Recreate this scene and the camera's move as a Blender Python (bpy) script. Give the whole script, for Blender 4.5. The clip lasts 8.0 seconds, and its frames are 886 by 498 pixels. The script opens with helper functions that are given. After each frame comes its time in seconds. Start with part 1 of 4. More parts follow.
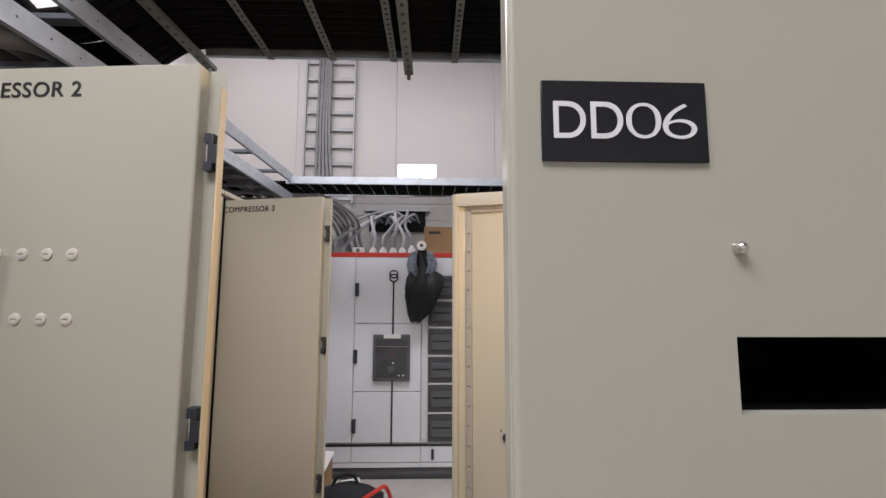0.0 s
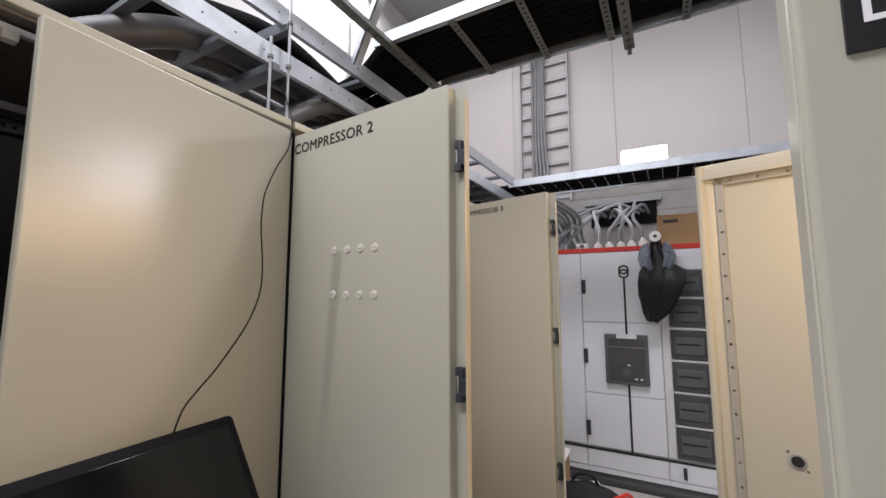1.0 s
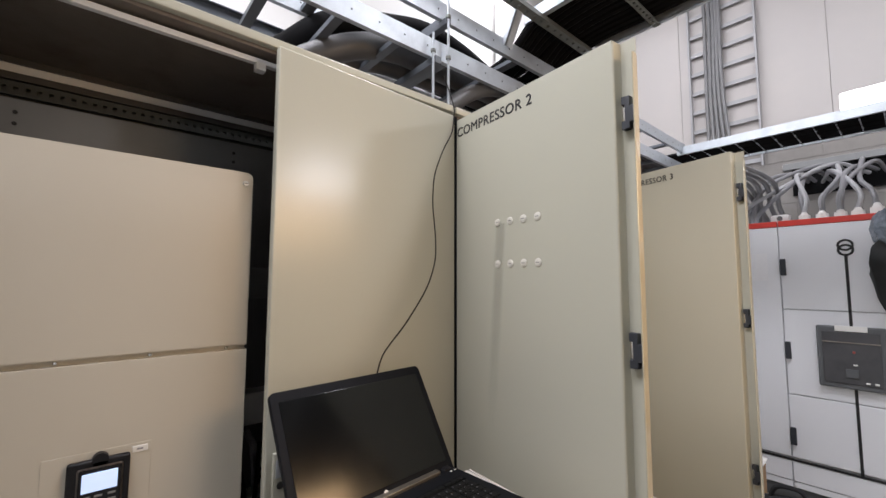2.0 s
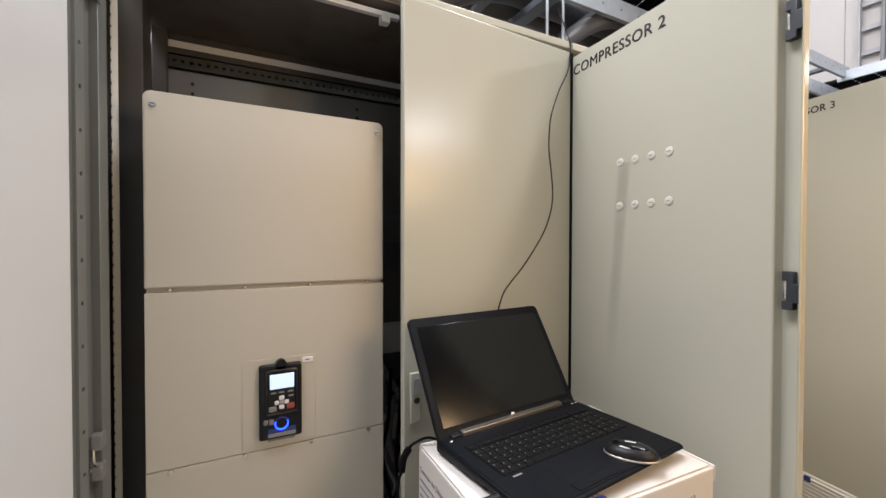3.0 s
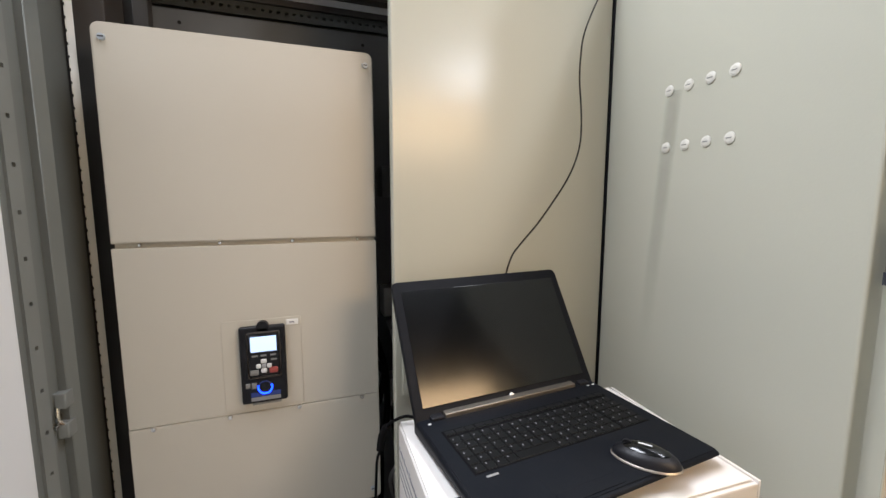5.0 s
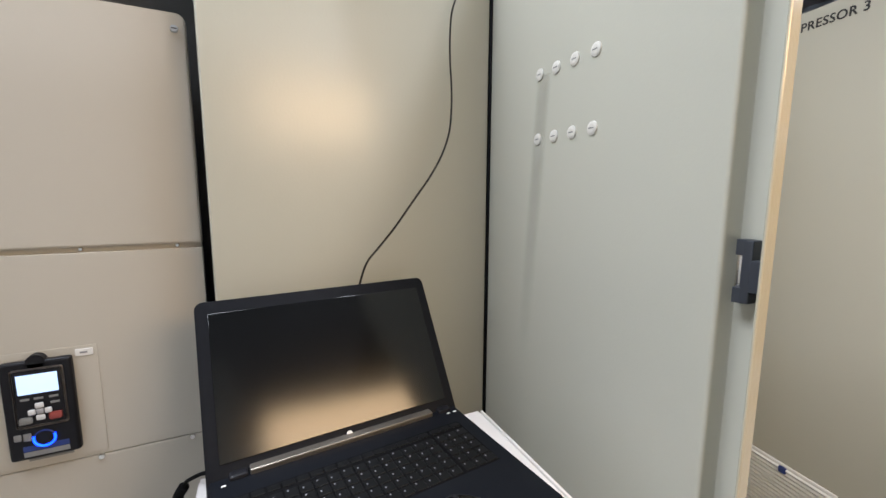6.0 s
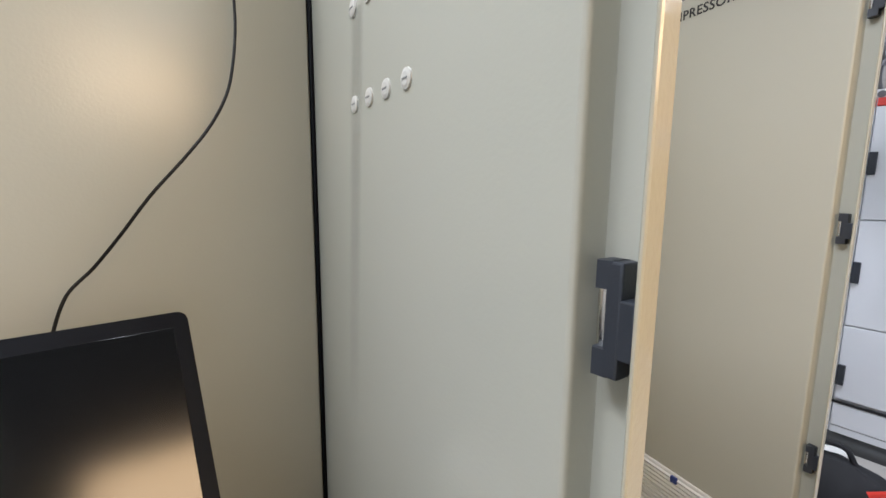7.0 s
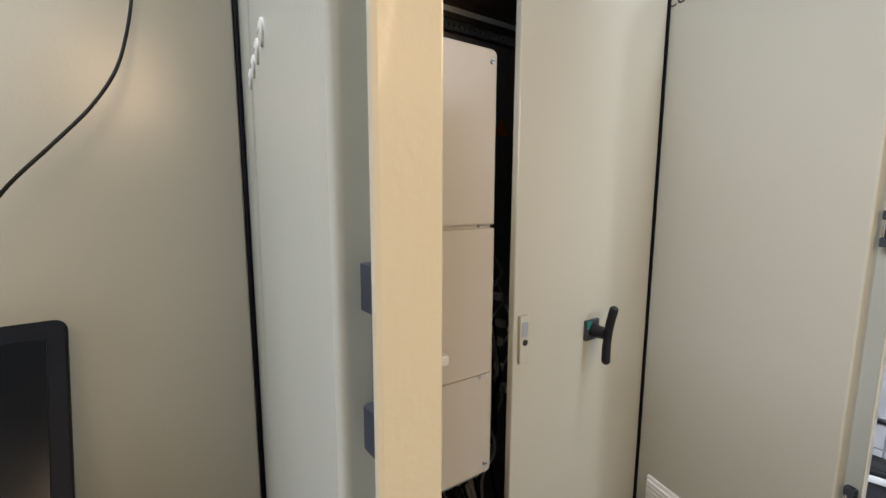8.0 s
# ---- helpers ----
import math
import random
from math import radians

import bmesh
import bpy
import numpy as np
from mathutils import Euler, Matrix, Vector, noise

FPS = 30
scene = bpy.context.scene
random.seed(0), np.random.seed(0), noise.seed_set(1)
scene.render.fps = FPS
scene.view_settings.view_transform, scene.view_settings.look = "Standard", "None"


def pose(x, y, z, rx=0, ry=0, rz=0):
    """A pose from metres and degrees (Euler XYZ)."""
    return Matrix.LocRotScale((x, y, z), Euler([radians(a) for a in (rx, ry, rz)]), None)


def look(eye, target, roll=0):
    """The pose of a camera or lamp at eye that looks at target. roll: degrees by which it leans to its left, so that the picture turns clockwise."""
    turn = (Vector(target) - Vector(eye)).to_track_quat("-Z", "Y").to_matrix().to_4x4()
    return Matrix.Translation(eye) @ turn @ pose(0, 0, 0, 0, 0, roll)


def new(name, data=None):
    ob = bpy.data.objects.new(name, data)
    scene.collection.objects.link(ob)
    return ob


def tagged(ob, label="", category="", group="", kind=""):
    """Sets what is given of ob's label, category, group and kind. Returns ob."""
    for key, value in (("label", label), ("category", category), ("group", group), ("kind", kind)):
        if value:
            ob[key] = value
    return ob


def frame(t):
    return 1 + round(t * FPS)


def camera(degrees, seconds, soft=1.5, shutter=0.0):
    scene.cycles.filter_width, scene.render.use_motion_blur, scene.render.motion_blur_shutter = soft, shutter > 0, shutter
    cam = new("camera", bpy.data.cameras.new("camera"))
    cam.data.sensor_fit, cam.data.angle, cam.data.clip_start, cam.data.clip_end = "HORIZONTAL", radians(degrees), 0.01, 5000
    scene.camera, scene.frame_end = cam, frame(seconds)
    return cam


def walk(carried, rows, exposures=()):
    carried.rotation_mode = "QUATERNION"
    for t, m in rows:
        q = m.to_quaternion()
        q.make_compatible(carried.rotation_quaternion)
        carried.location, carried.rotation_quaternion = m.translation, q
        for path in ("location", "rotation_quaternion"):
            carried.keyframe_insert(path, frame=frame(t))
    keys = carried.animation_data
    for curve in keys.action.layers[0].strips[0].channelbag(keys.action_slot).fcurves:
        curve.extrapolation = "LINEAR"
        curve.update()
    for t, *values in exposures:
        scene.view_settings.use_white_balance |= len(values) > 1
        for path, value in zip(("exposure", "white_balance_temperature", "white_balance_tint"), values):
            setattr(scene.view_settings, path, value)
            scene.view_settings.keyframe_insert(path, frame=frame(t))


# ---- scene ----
cam = camera(95.3, 8.0)
PATH = [
    (0, (0.33, 0.112, 1.665), (0.385, 2.101, 1.869), 0.2),
    (0.5, (0.295, 0.114, 1.64), (-0.202, 2.04, 1.85), -0.0),
    (1, (0.305, 0.072, 1.611), (-0.658, 1.811, 1.83), -0.1),
    (1.5, (0.302, 0.048, 1.584), (-0.995, 1.556, 1.798), 0.0),
    (3, (0.276, -0.065, 1.502), (-1.497, 0.86, 1.471), 0.1),
    (3.5, (0.274, -0.083, 1.483), (-1.573, 0.673, 1.347), 0.0),
    (4, (0.273, -0.046, 1.479), (-1.606, 0.602, 1.253), -0.0),
    (5.5, (0.164, 0.243, 1.495), (-1.693, 0.937, 1.228), 0.2),
    (6, (0.15, 0.376, 1.498), (-1.627, 1.255, 1.229), 0.2),
    (6.5, (0.102, 0.535, 1.506), (-1.569, 1.598, 1.229), 0.4),
    (7, (0.022, 0.665, 1.487), (-1.557, 1.862, 1.215), 0.5),
    (7.5, (-0.01, 0.768, 1.474), (-1.591, 1.962, 1.2), 0.5),
    (7.6, (-0.005, 0.781, 1.47), (-1.59, 1.972, 1.201), 0.5),
    (7.7, (-0.002, 0.798, 1.468), (-1.598, 1.973, 1.201), 0.5),
    (7.8, (0.001, 0.815, 1.471), (-1.612, 1.966, 1.202), 0.6),
    (7.9, (0.013, 0.828, 1.472), (-1.625, 1.943, 1.201), 0.5),
    (8, (0.024, 0.838, 1.472), (-1.643, 1.914, 1.214), 0.2),
]
walk(cam, [(t, look(eye, target, roll)) for t, eye, target, roll in PATH],
     [(0.0, -0.20, 6550, 19), (1.7, -0.06, 6400, 16), (3.0, 0.28, 6450, 14), (4.0, 0.35, 6250, 12), (5.5, 0.44, 6000, 12), (6.0, 0.38, 5900, 12), (7.5, 0.36, 5850, 12), (8.0, 0.38, 5800, 12)])

# ---- world and light ----
world = bpy.data.worlds.new("hall_air")
world.use_nodes = True
scene.world = world
world.node_tree.nodes["Background"].inputs[0].default_value = (0.80, 0.86, 1.0, 1)
world.node_tree.nodes["Background"].inputs[1].default_value = 0.09


def area_lamp(name, eye, target, sx, sy, watts, colour, spread=180):
    data = bpy.data.lights.new(name, "AREA")
    data.shape, data.size, data.size_y, data.energy, data.color, data.spread = "RECTANGLE", sx, sy, watts, colour, radians(spread)
    ob = new(name, data)
    ob.matrix_world = look(eye, target)
    return ob


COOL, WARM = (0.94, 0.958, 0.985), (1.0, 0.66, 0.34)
area_lamp("hall_lamp", (-1.95, 3.2, 5.2), (-2.2, 3.2, 0), 0.8, 2.4, 78, COOL)
area_lamp("hall_lamp", (-0.6, -0.8, 4.2), (-0.6, -0.8, 0), 2.0, 1.0, 116, COOL)
area_lamp("hall_lamp", (0.5, 2.1, 4.9), (0.4, 2.6, 0), 2.4, 0.7, 128, COOL)
area_lamp("hall_lamp", (-1.95, -0.6, 5.2), (-2.0, -0.6, 0), 0.8, 2.4, 70, COOL)
area_lamp("side_lamp", (3.2, 2.62, 2.90), (-0.7, 0.5, 1.6), 0.38, 0.16, 29, COOL)
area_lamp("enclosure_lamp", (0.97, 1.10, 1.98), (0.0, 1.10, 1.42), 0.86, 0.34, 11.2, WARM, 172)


# ---- materials ----
def material(name, colour, rough=0.5, metal=0.0, vary=0.06, scale=6.0, grain=0.0, grain_scale=400.0, rvary=0.05,
             stain=None, stain_amount=0.0, stain_scale=3.0, coat=0.0, spec=0.5, alpha=1.0):
    m = bpy.data.materials.new(name)
    m.use_nodes = True
    nt = m.node_tree
    n, l = nt.nodes, nt.links
    b = n["Principled BSDF"]
    b.inputs["Metallic"].default_value = metal
    b.inputs["Coat Weight"].default_value = coat
    b.inputs["Specular IOR Level"].default_value = spec
    b.inputs["Alpha"].default_value = alpha
    co = n.new("ShaderNodeTexCoord")
    big = n.new("ShaderNodeTexNoise")
    big.inputs["Scale"].default_value, big.inputs["Detail"].default_value = scale, 5
    l.new(co.outputs["Object"], big.inputs["Vector"])
    ramp = n.new("ShaderNodeMixRGB")
    ramp.inputs[1].default_value = (*[c * (1 - vary) for c in colour], 1)
    ramp.inputs[2].default_value = (*[min(1, c * (1 + vary)) for c in colour], 1)
    l.new(big.outputs["Fac"], ramp.inputs[0])
    top = ramp.outputs[0]
    if stain:
        sn = n.new("ShaderNodeTexNoise")
        sn.inputs["Scale"].default_value, sn.inputs["Detail"].default_value = stain_scale, 8
        sn.inputs["Roughness"].default_value = 0.65
        l.new(co.outputs["Object"], sn.inputs["Vector"])
        sr = n.new("ShaderNodeMapRange")
        sr.inputs[1].default_value, sr.inputs[2].default_value, sr.inputs[4].default_value = 0.5, 0.75, stain_amount
        l.new(sn.outputs["Fac"], sr.inputs[0])
        sm = n.new("ShaderNodeMixRGB")
        sm.inputs[2].default_value = (*stain, 1)
        l.new(sr.outputs[0], sm.inputs[0])
        l.new(top, sm.inputs[1])
        top = sm.outputs[0]
    l.new(top, b.inputs["Base Color"])
    rr = n.new("ShaderNodeMapRange")
    rr.inputs[3].default_value, rr.inputs[4].default_value = max(0.02, rough - rvary), min(1, rough + rvary)
    l.new(big.outputs["Fac"], rr.inputs[0])
    l.new(rr.outputs[0], b.inputs["Roughness"])
    if grain:
        fine = n.new("ShaderNodeTexNoise")
        fine.inputs["Scale"].default_value, fine.inputs["Detail"].default_value = grain_scale, 2
        l.new(co.outputs["Object"], fine.inputs["Vector"])
        bump = n.new("ShaderNodeBump")
        bump.inputs["Strength"].default_value, bump.inputs["Distance"].default_value = grain, 0.002
        l.new(fine.outputs["Fac"], bump.inputs["Height"])
        l.new(bump.outputs[0], b.inputs["Normal"])
    return m


def glow(name, colour, strength):
    m = bpy.data.materials.new(name)
    m.use_nodes = True
    b = m.node_tree.nodes["Principled BSDF"]
    b.inputs["Base Color"].default_value = (*colour, 1)
    b.inputs["Emission Color"].default_value = (*colour, 1)
    b.inputs["Emission Strength"].default_value = strength
    return m


M = {
    "paint": material("pebble_grey_paint", (0.458, 0.450, 0.374), 0.25, vary=0.02, scale=2.5, rvary=0.04, grain=0.075, grain_scale=210, spec=0.42),
    # the door paint again, its colour warmed for the enclosure lamp's light
    "warm_paint": material("lamp_warmed_paint", (0.46, 0.438, 0.345), 0.20, vary=0.03, scale=2.5, grain=0.16, grain_scale=170),
    "drive": material("drive_cover_paint", (0.500, 0.466, 0.392), 0.34, rvary=0.03, vary=0.025, scale=3, grain=0.16, grain_scale=700),
    "light_grey": material("light_grey_paint", (0.68, 0.678, 0.675), 0.38, vary=0.03, scale=2, grain=0.05),
    "olive": material("olive_grey_frame", (0.16, 0.165, 0.15), 0.5, metal=0.2, vary=0.12, scale=8),
    "zinc": material("galvanised_steel", (0.50, 0.54, 0.58), 0.42, metal=0.75, vary=0.16, scale=14, rvary=0.1, grain=0.05, grain_scale=90,
                     stain=(0.25, 0.26, 0.27), stain_amount=0.4, stain_scale=9),
    # a darker steel tone than the galvanised rails
    "zinc_dark": material("dark_steel", (0.16, 0.17, 0.16), 0.5, metal=0.5, vary=0.2, scale=10, grain=0.1, grain_scale=120),
    "strip_grey": material("dull_grey_strip", (0.20, 0.205, 0.19), 0.5, metal=0.25, vary=0.12, scale=9, grain=0.08, grain_scale=200),
    # steel colour darkened for the unlit undersides of rungs and struts
    "shaded_steel": material("shaded_strut_steel", (0.13, 0.145, 0.165), 0.45, metal=0.55, vary=0.15, scale=12, grain=0.06, grain_scale=120),
    "hose": material("dark_grey_hose", (0.062, 0.062, 0.065), 0.5, vary=0.18, scale=7, grain=0.15, grain_scale=90, stain=(0.14, 0.135, 0.13), stain_amount=0.3, stain_scale=5),
    "far_strip": material("grey_perforated_strip", (0.34, 0.335, 0.30), 0.45, vary=0.06, scale=8, grain=0.08, grain_scale=200),
    "roof_rust": material("rust_brown_roof_sheet", (0.15, 0.125, 0.105), 0.6, vary=0.25, scale=9, grain=0.15, grain_scale=120, stain=(0.085, 0.05, 0.035), stain_amount=0.7, stain_scale=7),
    "rail_dark": material("blackened_rail", (0.055, 0.058, 0.052), 0.5, metal=0.3, vary=0.2, scale=9, grain=0.08, grain_scale=150),
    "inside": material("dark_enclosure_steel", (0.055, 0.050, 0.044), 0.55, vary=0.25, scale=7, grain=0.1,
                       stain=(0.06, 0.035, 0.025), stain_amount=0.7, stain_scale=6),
    "inside_grey": material("grey_mounting_plate", (0.19, 0.195, 0.195), 0.45, metal=0.3, vary=0.15, scale=6),
    "black": material("black_plastic", (0.008, 0.008, 0.010), 0.42, spec=0.25, vary=0.15, scale=20, grain=0.1, grain_scale=800),
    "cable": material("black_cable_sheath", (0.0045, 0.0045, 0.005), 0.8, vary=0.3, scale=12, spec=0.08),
    # black sheath browned in colour for the warm light along it
    "lead": material("black_lead_warm_lit", (0.011, 0.0092, 0.008), 0.55, vary=0.2, scale=20, spec=0.2),
    "cable_grey": material("grey_cable_sheath", (0.17, 0.17, 0.175), 0.45, vary=0.25, scale=9, stain=(0.25, 0.24, 0.22), stain_amount=0.35, stain_scale=6),
    "cable_light": material("pale_grey_conduit", (0.33, 0.33, 0.34), 0.45, vary=0.15, scale=9),
    "clip": material("charcoal_plastic", (0.030, 0.034, 0.042), 0.45, vary=0.12, scale=30, grain=0.1, grain_scale=500),
    "laptop": material("dark_graphite_shell", (0.0050, 0.0060, 0.0085), 0.5, metal=0.0, spec=0.10, vary=0.12, scale=15, grain=0.05, grain_scale=900,
                       stain=(0.016, 0.017, 0.018), stain_amount=0.25, stain_scale=12),
    "screen": material("switched_off_screen", (0.002, 0.0025, 0.003), 0.15, vary=0.1, scale=5, rvary=0.015, spec=0.5),
    "key": material("black_keys", (0.0045, 0.0048, 0.0052), 0.5, spec=0.14, vary=0.2, scale=40),
    "silver": material("silver_bar", (0.42, 0.38, 0.34), 0.35, metal=0.85, vary=0.06, scale=20),
    "gunmetal": material("brushed_gunmetal", (0.32, 0.285, 0.24), 0.38, metal=0.9, vary=0.06, scale=20),
    "cable_mid": material("mid_grey_cable", (0.20, 0.20, 0.21), 0.45, vary=0.2, scale=9),
    "plug": material("ivory_plastic", (0.62, 0.60, 0.54), 0.35, vary=0.03, scale=30),
    "chrome": material("bright_screw_steel", (0.7, 0.69, 0.66), 0.22, metal=1.0, vary=0.08, scale=60),
    "white_plastic": material("white_plastic", (0.74, 0.73, 0.70), 0.35, vary=0.03, scale=20),
    "carton_white": material("white_printed_carton", (0.64, 0.61, 0.58), 0.55, vary=0.03, scale=5, grain=0.06, grain_scale=150,
                             stain=(0.55, 0.5, 0.44), stain_amount=0.25, stain_scale=5),
    "carton": material("brown_cardboard", (0.34, 0.205, 0.10), 0.75, vary=0.10, scale=6, grain=0.15, grain_scale=160),
    "ink": material("black_ink", (0.015, 0.015, 0.016), 0.5, vary=0.1, scale=30),
    "ink_grey": material("grey_ink", (0.22, 0.22, 0.24), 0.6, vary=0.1, scale=30),
    "sign": material("engraved_black_sign", (0.010, 0.010, 0.013), 0.35, vary=0.2, scale=25, grain=0.1, grain_scale=300),
    "sign_white": material("engraved_white", (0.80, 0.80, 0.82), 0.5, vary=0.03, scale=30),
    "red": material("red_stripe", (0.62, 0.035, 0.02), 0.4, vary=0.06, scale=8),
    "gear": material("white_switchgear_paint", (0.77, 0.78, 0.81), 0.36, vary=0.02, scale=2, grain=0.05),
    "plinth": material("grey_plinth", (0.10, 0.105, 0.11), 0.5, vary=0.1, scale=5),
    "module": material("dark_module_front", (0.07, 0.07, 0.075), 0.3, vary=0.35, scale=14),
    "panel": material("sandwich_wall_panel", (0.44, 0.415, 0.40), 0.5, vary=0.02, scale=0.8, grain=0.06, grain_scale=60,
                      stain=(0.55, 0.50, 0.46), stain_amount=0.22, stain_scale=1.6),
    "plain_wall": material("white_wall_paint", (0.76, 0.75, 0.73), 0.6, vary=0.03, scale=1, grain=0.1, grain_scale=60),
    "block": material("grey_blockwork", (0.235, 0.222, 0.208), 0.85, vary=0.15, scale=5, grain=0.5, grain_scale=50,
                      stain=(0.15, 0.14, 0.13), stain_amount=0.5, stain_scale=3),
    "floor": material("pale_resin_floor", (0.43, 0.405, 0.37), 0.35, vary=0.05, scale=2, grain=0.04, grain_scale=80,
                      stain=(0.28, 0.26, 0.23), stain_amount=0.4, stain_scale=2.2),
    "ceiling": material("dull_ceiling_sheet", (0.36, 0.36, 0.36), 0.7, vary=0.03, scale=1),
    "fabric": material("black_bag_fabric", (0.012, 0.012, 0.014), 0.8, vary=0.2, scale=30, grain=0.4, grain_scale=500),
    "film": material("black_bin_film", (0.010, 0.011, 0.011), 0.42, vary=0.3, scale=15, grain=0.3, grain_scale=45, spec=0.35),
    "film_blue": material("crumpled_clear_film", (0.20, 0.235, 0.28), 0.12, vary=0.8, scale=40, grain=0.9, grain_scale=60, alpha=0.8),
    "blue_pen": material("blue_pen_plastic", (0.012, 0.02, 0.19), 0.2, vary=0.1, scale=40, coat=0.5),
    "blue": material("blue_badge", (0.02, 0.04, 0.18), 0.4, vary=0.1, scale=40),
    "green": material("green_plate", (0.02, 0.17, 0.14), 0.5, vary=0.2, scale=40),
    "yellow": material("warning_yellow", (0.42, 0.20, 0.02), 0.5, vary=0.1, scale=40),
    "key_red": material("red_key", (0.30, 0.06, 0.05), 0.5, vary=0.1, scale=40),
    "key_grey": material("grey_key", (0.22, 0.22, 0.21), 0.5, vary=0.1, scale=40),
    "lcd": glow("lit_display", (0.60, 0.76, 1.0), 0.52),
    "led": glow("blue_ring_light", (0.01, 0.05, 1.0), 5.0),
    "tube": glow("lit_diffuser", (1.0, 0.98, 0.96), 9.0),
}


def streak_film():
    """A thin see-through grey film: strongest along its middle, thinning out below."""
    m = material("grey_streak_film", (0.27, 0.265, 0.23), 0.5, vary=0.1, scale=20)
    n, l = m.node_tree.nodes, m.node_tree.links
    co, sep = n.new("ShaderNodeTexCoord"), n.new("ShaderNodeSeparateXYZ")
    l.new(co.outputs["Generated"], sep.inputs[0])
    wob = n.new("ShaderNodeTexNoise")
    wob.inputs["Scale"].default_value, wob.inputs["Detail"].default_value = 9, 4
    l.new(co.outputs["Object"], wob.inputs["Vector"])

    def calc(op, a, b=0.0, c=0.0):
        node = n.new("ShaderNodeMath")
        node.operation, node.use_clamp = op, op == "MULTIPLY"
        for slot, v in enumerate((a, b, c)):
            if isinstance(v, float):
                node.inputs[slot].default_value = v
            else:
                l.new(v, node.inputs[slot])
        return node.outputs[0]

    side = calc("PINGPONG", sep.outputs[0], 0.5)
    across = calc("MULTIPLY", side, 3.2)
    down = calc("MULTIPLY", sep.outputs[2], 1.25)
    # noise breaks up the streak's opacity
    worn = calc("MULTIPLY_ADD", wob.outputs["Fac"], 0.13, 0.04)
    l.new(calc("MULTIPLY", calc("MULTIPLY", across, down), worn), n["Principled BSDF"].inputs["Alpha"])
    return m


M["streak"] = streak_film()

# ---- builders ----
def bx(bm, x0, x1, y0, y1, z0, z1, bev=0.0, seg=2):
    """A box with optional rounded edges, added to bm."""
    g = bmesh.ops.create_cube(bm, size=1)
    vs = g["verts"]
    for v in vs:
        v.co = Vector(((x0 + x1) / 2 + v.co.x * (x1 - x0), (y0 + y1) / 2 + v.co.y * (y1 - y0), (z0 + z1) / 2 + v.co.z * (z1 - z0)))
    if bev:
        es = list({e for v in vs for e in v.link_edges})
        bmesh.ops.bevel(bm, geom=es, offset=bev, segments=seg, affect="EDGES", profile=0.5)
    return bm


def box(x0, x1, y0, y1, z0, z1, bev=0.0, seg=2):
    return bx(bmesh.new(), x0, x1, y0, y1, z0, z1, bev, seg)


def cyl(bm, a, b, r, r2=None, n=16):
    """A capped cylinder or cone from a to b."""
    a, b = Vector(a), Vector(b)
    q = (b - a).to_track_quat("Z", "Y").to_matrix().to_4x4()
    bmesh.ops.create_cone(bm, cap_ends=True, segments=n, radius1=r, radius2=r if r2 is None else r2, depth=(b - a).length,
                          matrix=Matrix.Translation((a + b) / 2) @ q)
    return bm


def curve_points(pts, per=8):
    """A smooth line through the points."""
    ps = [Vector(p) for p in pts]
    ps = [2 * ps[0] - ps[1]] + ps + [2 * ps[-1] - ps[-2]]
    out = []
    for i in range(1, len(ps) - 2):
        p0, p1, p2, p3 = ps[i - 1:i + 3]
        for k in range(per):
            t = k / per
            out.append(0.5 * (2 * p1 + (p2 - p0) * t + (2 * p0 - 5 * p1 + 4 * p2 - p3) * t * t + (3 * p1 - p0 - 3 * p2 + p3) * t ** 3))
    return out + [ps[-2]]


def tube(bm, pts, r, n=8, per=8, smooth=True):
    """A round cable along the points."""
    ps = curve_points(pts, per) if smooth else [Vector(p) for p in pts]
    side = None
    rings = []
    for i, p in enumerate(ps):
        d = (ps[min(i + 1, len(ps) - 1)] - ps[max(i - 1, 0)]).normalized()
        side = (Vector((0, 0, 1)).cross(d) if abs(d.z) < 0.95 else Vector((0, 1, 0)).cross(d)) if side is None else side - d * side.dot(d)
        side.normalize()
        up = d.cross(side)
        rings.append([bm.verts.new(p + r * (math.cos(2 * math.pi * k / n) * side + math.sin(2 * math.pi * k / n) * up)) for k in range(n)])
    for a, b in zip(rings, rings[1:]):
        for k in range(n):
            bm.faces.new((a[k], a[(k + 1) % n], b[(k + 1) % n], b[k]))
    bm.faces.new(rings[0][::-1])
    bm.faces.new(rings[-1])
    return bm


def prism(bm, outline, z0, z1):
    """An outline in x and y raised from z0 to z1."""
    lo = [bm.verts.new((x, y, z0)) for x, y in outline]
    hi = [bm.verts.new((x, y, z1)) for x, y in outline]
    k = len(outline)
    for i in range(k):
        bm.faces.new((lo[i], lo[(i + 1) % k], hi[(i + 1) % k], hi[i]))
    bm.faces.new(lo[::-1])
    bm.faces.new(hi)
    return bm


def perforated(bm, along, length, width, thick, pitch, hole, at=(0, 0, 0)):
    """A flat strip with a row of square holes; along is 'z' or 'y', its width in the x or z direction."""
    n = int(length / pitch)
    o = Vector(at)

    def add(a0, a1, b0, b1):
        if along == "z":
            bx(bm, o.x + b0, o.x + b1, o.y, o.y + thick, o.z + a0, o.z + a1)
        elif along == "x":
            bx(bm, o.x + a0, o.x + a1, o.y, o.y + thick, o.z + b0, o.z + b1)
        else:
            bx(bm, o.x, o.x + thick, o.y + a0, o.y + a1, o.z + b0, o.z + b1)

    s = (width - hole) / 2
    add(0, length, 0, s)
    add(0, length, width - s, width)
    edge = 0
    for i in range(n):
        h0 = (i + 0.5) * pitch - hole / 2
        add(edge, h0, s, width - s)
        edge = h0 + hole
    add(edge, length, s, width - s)
    return bm


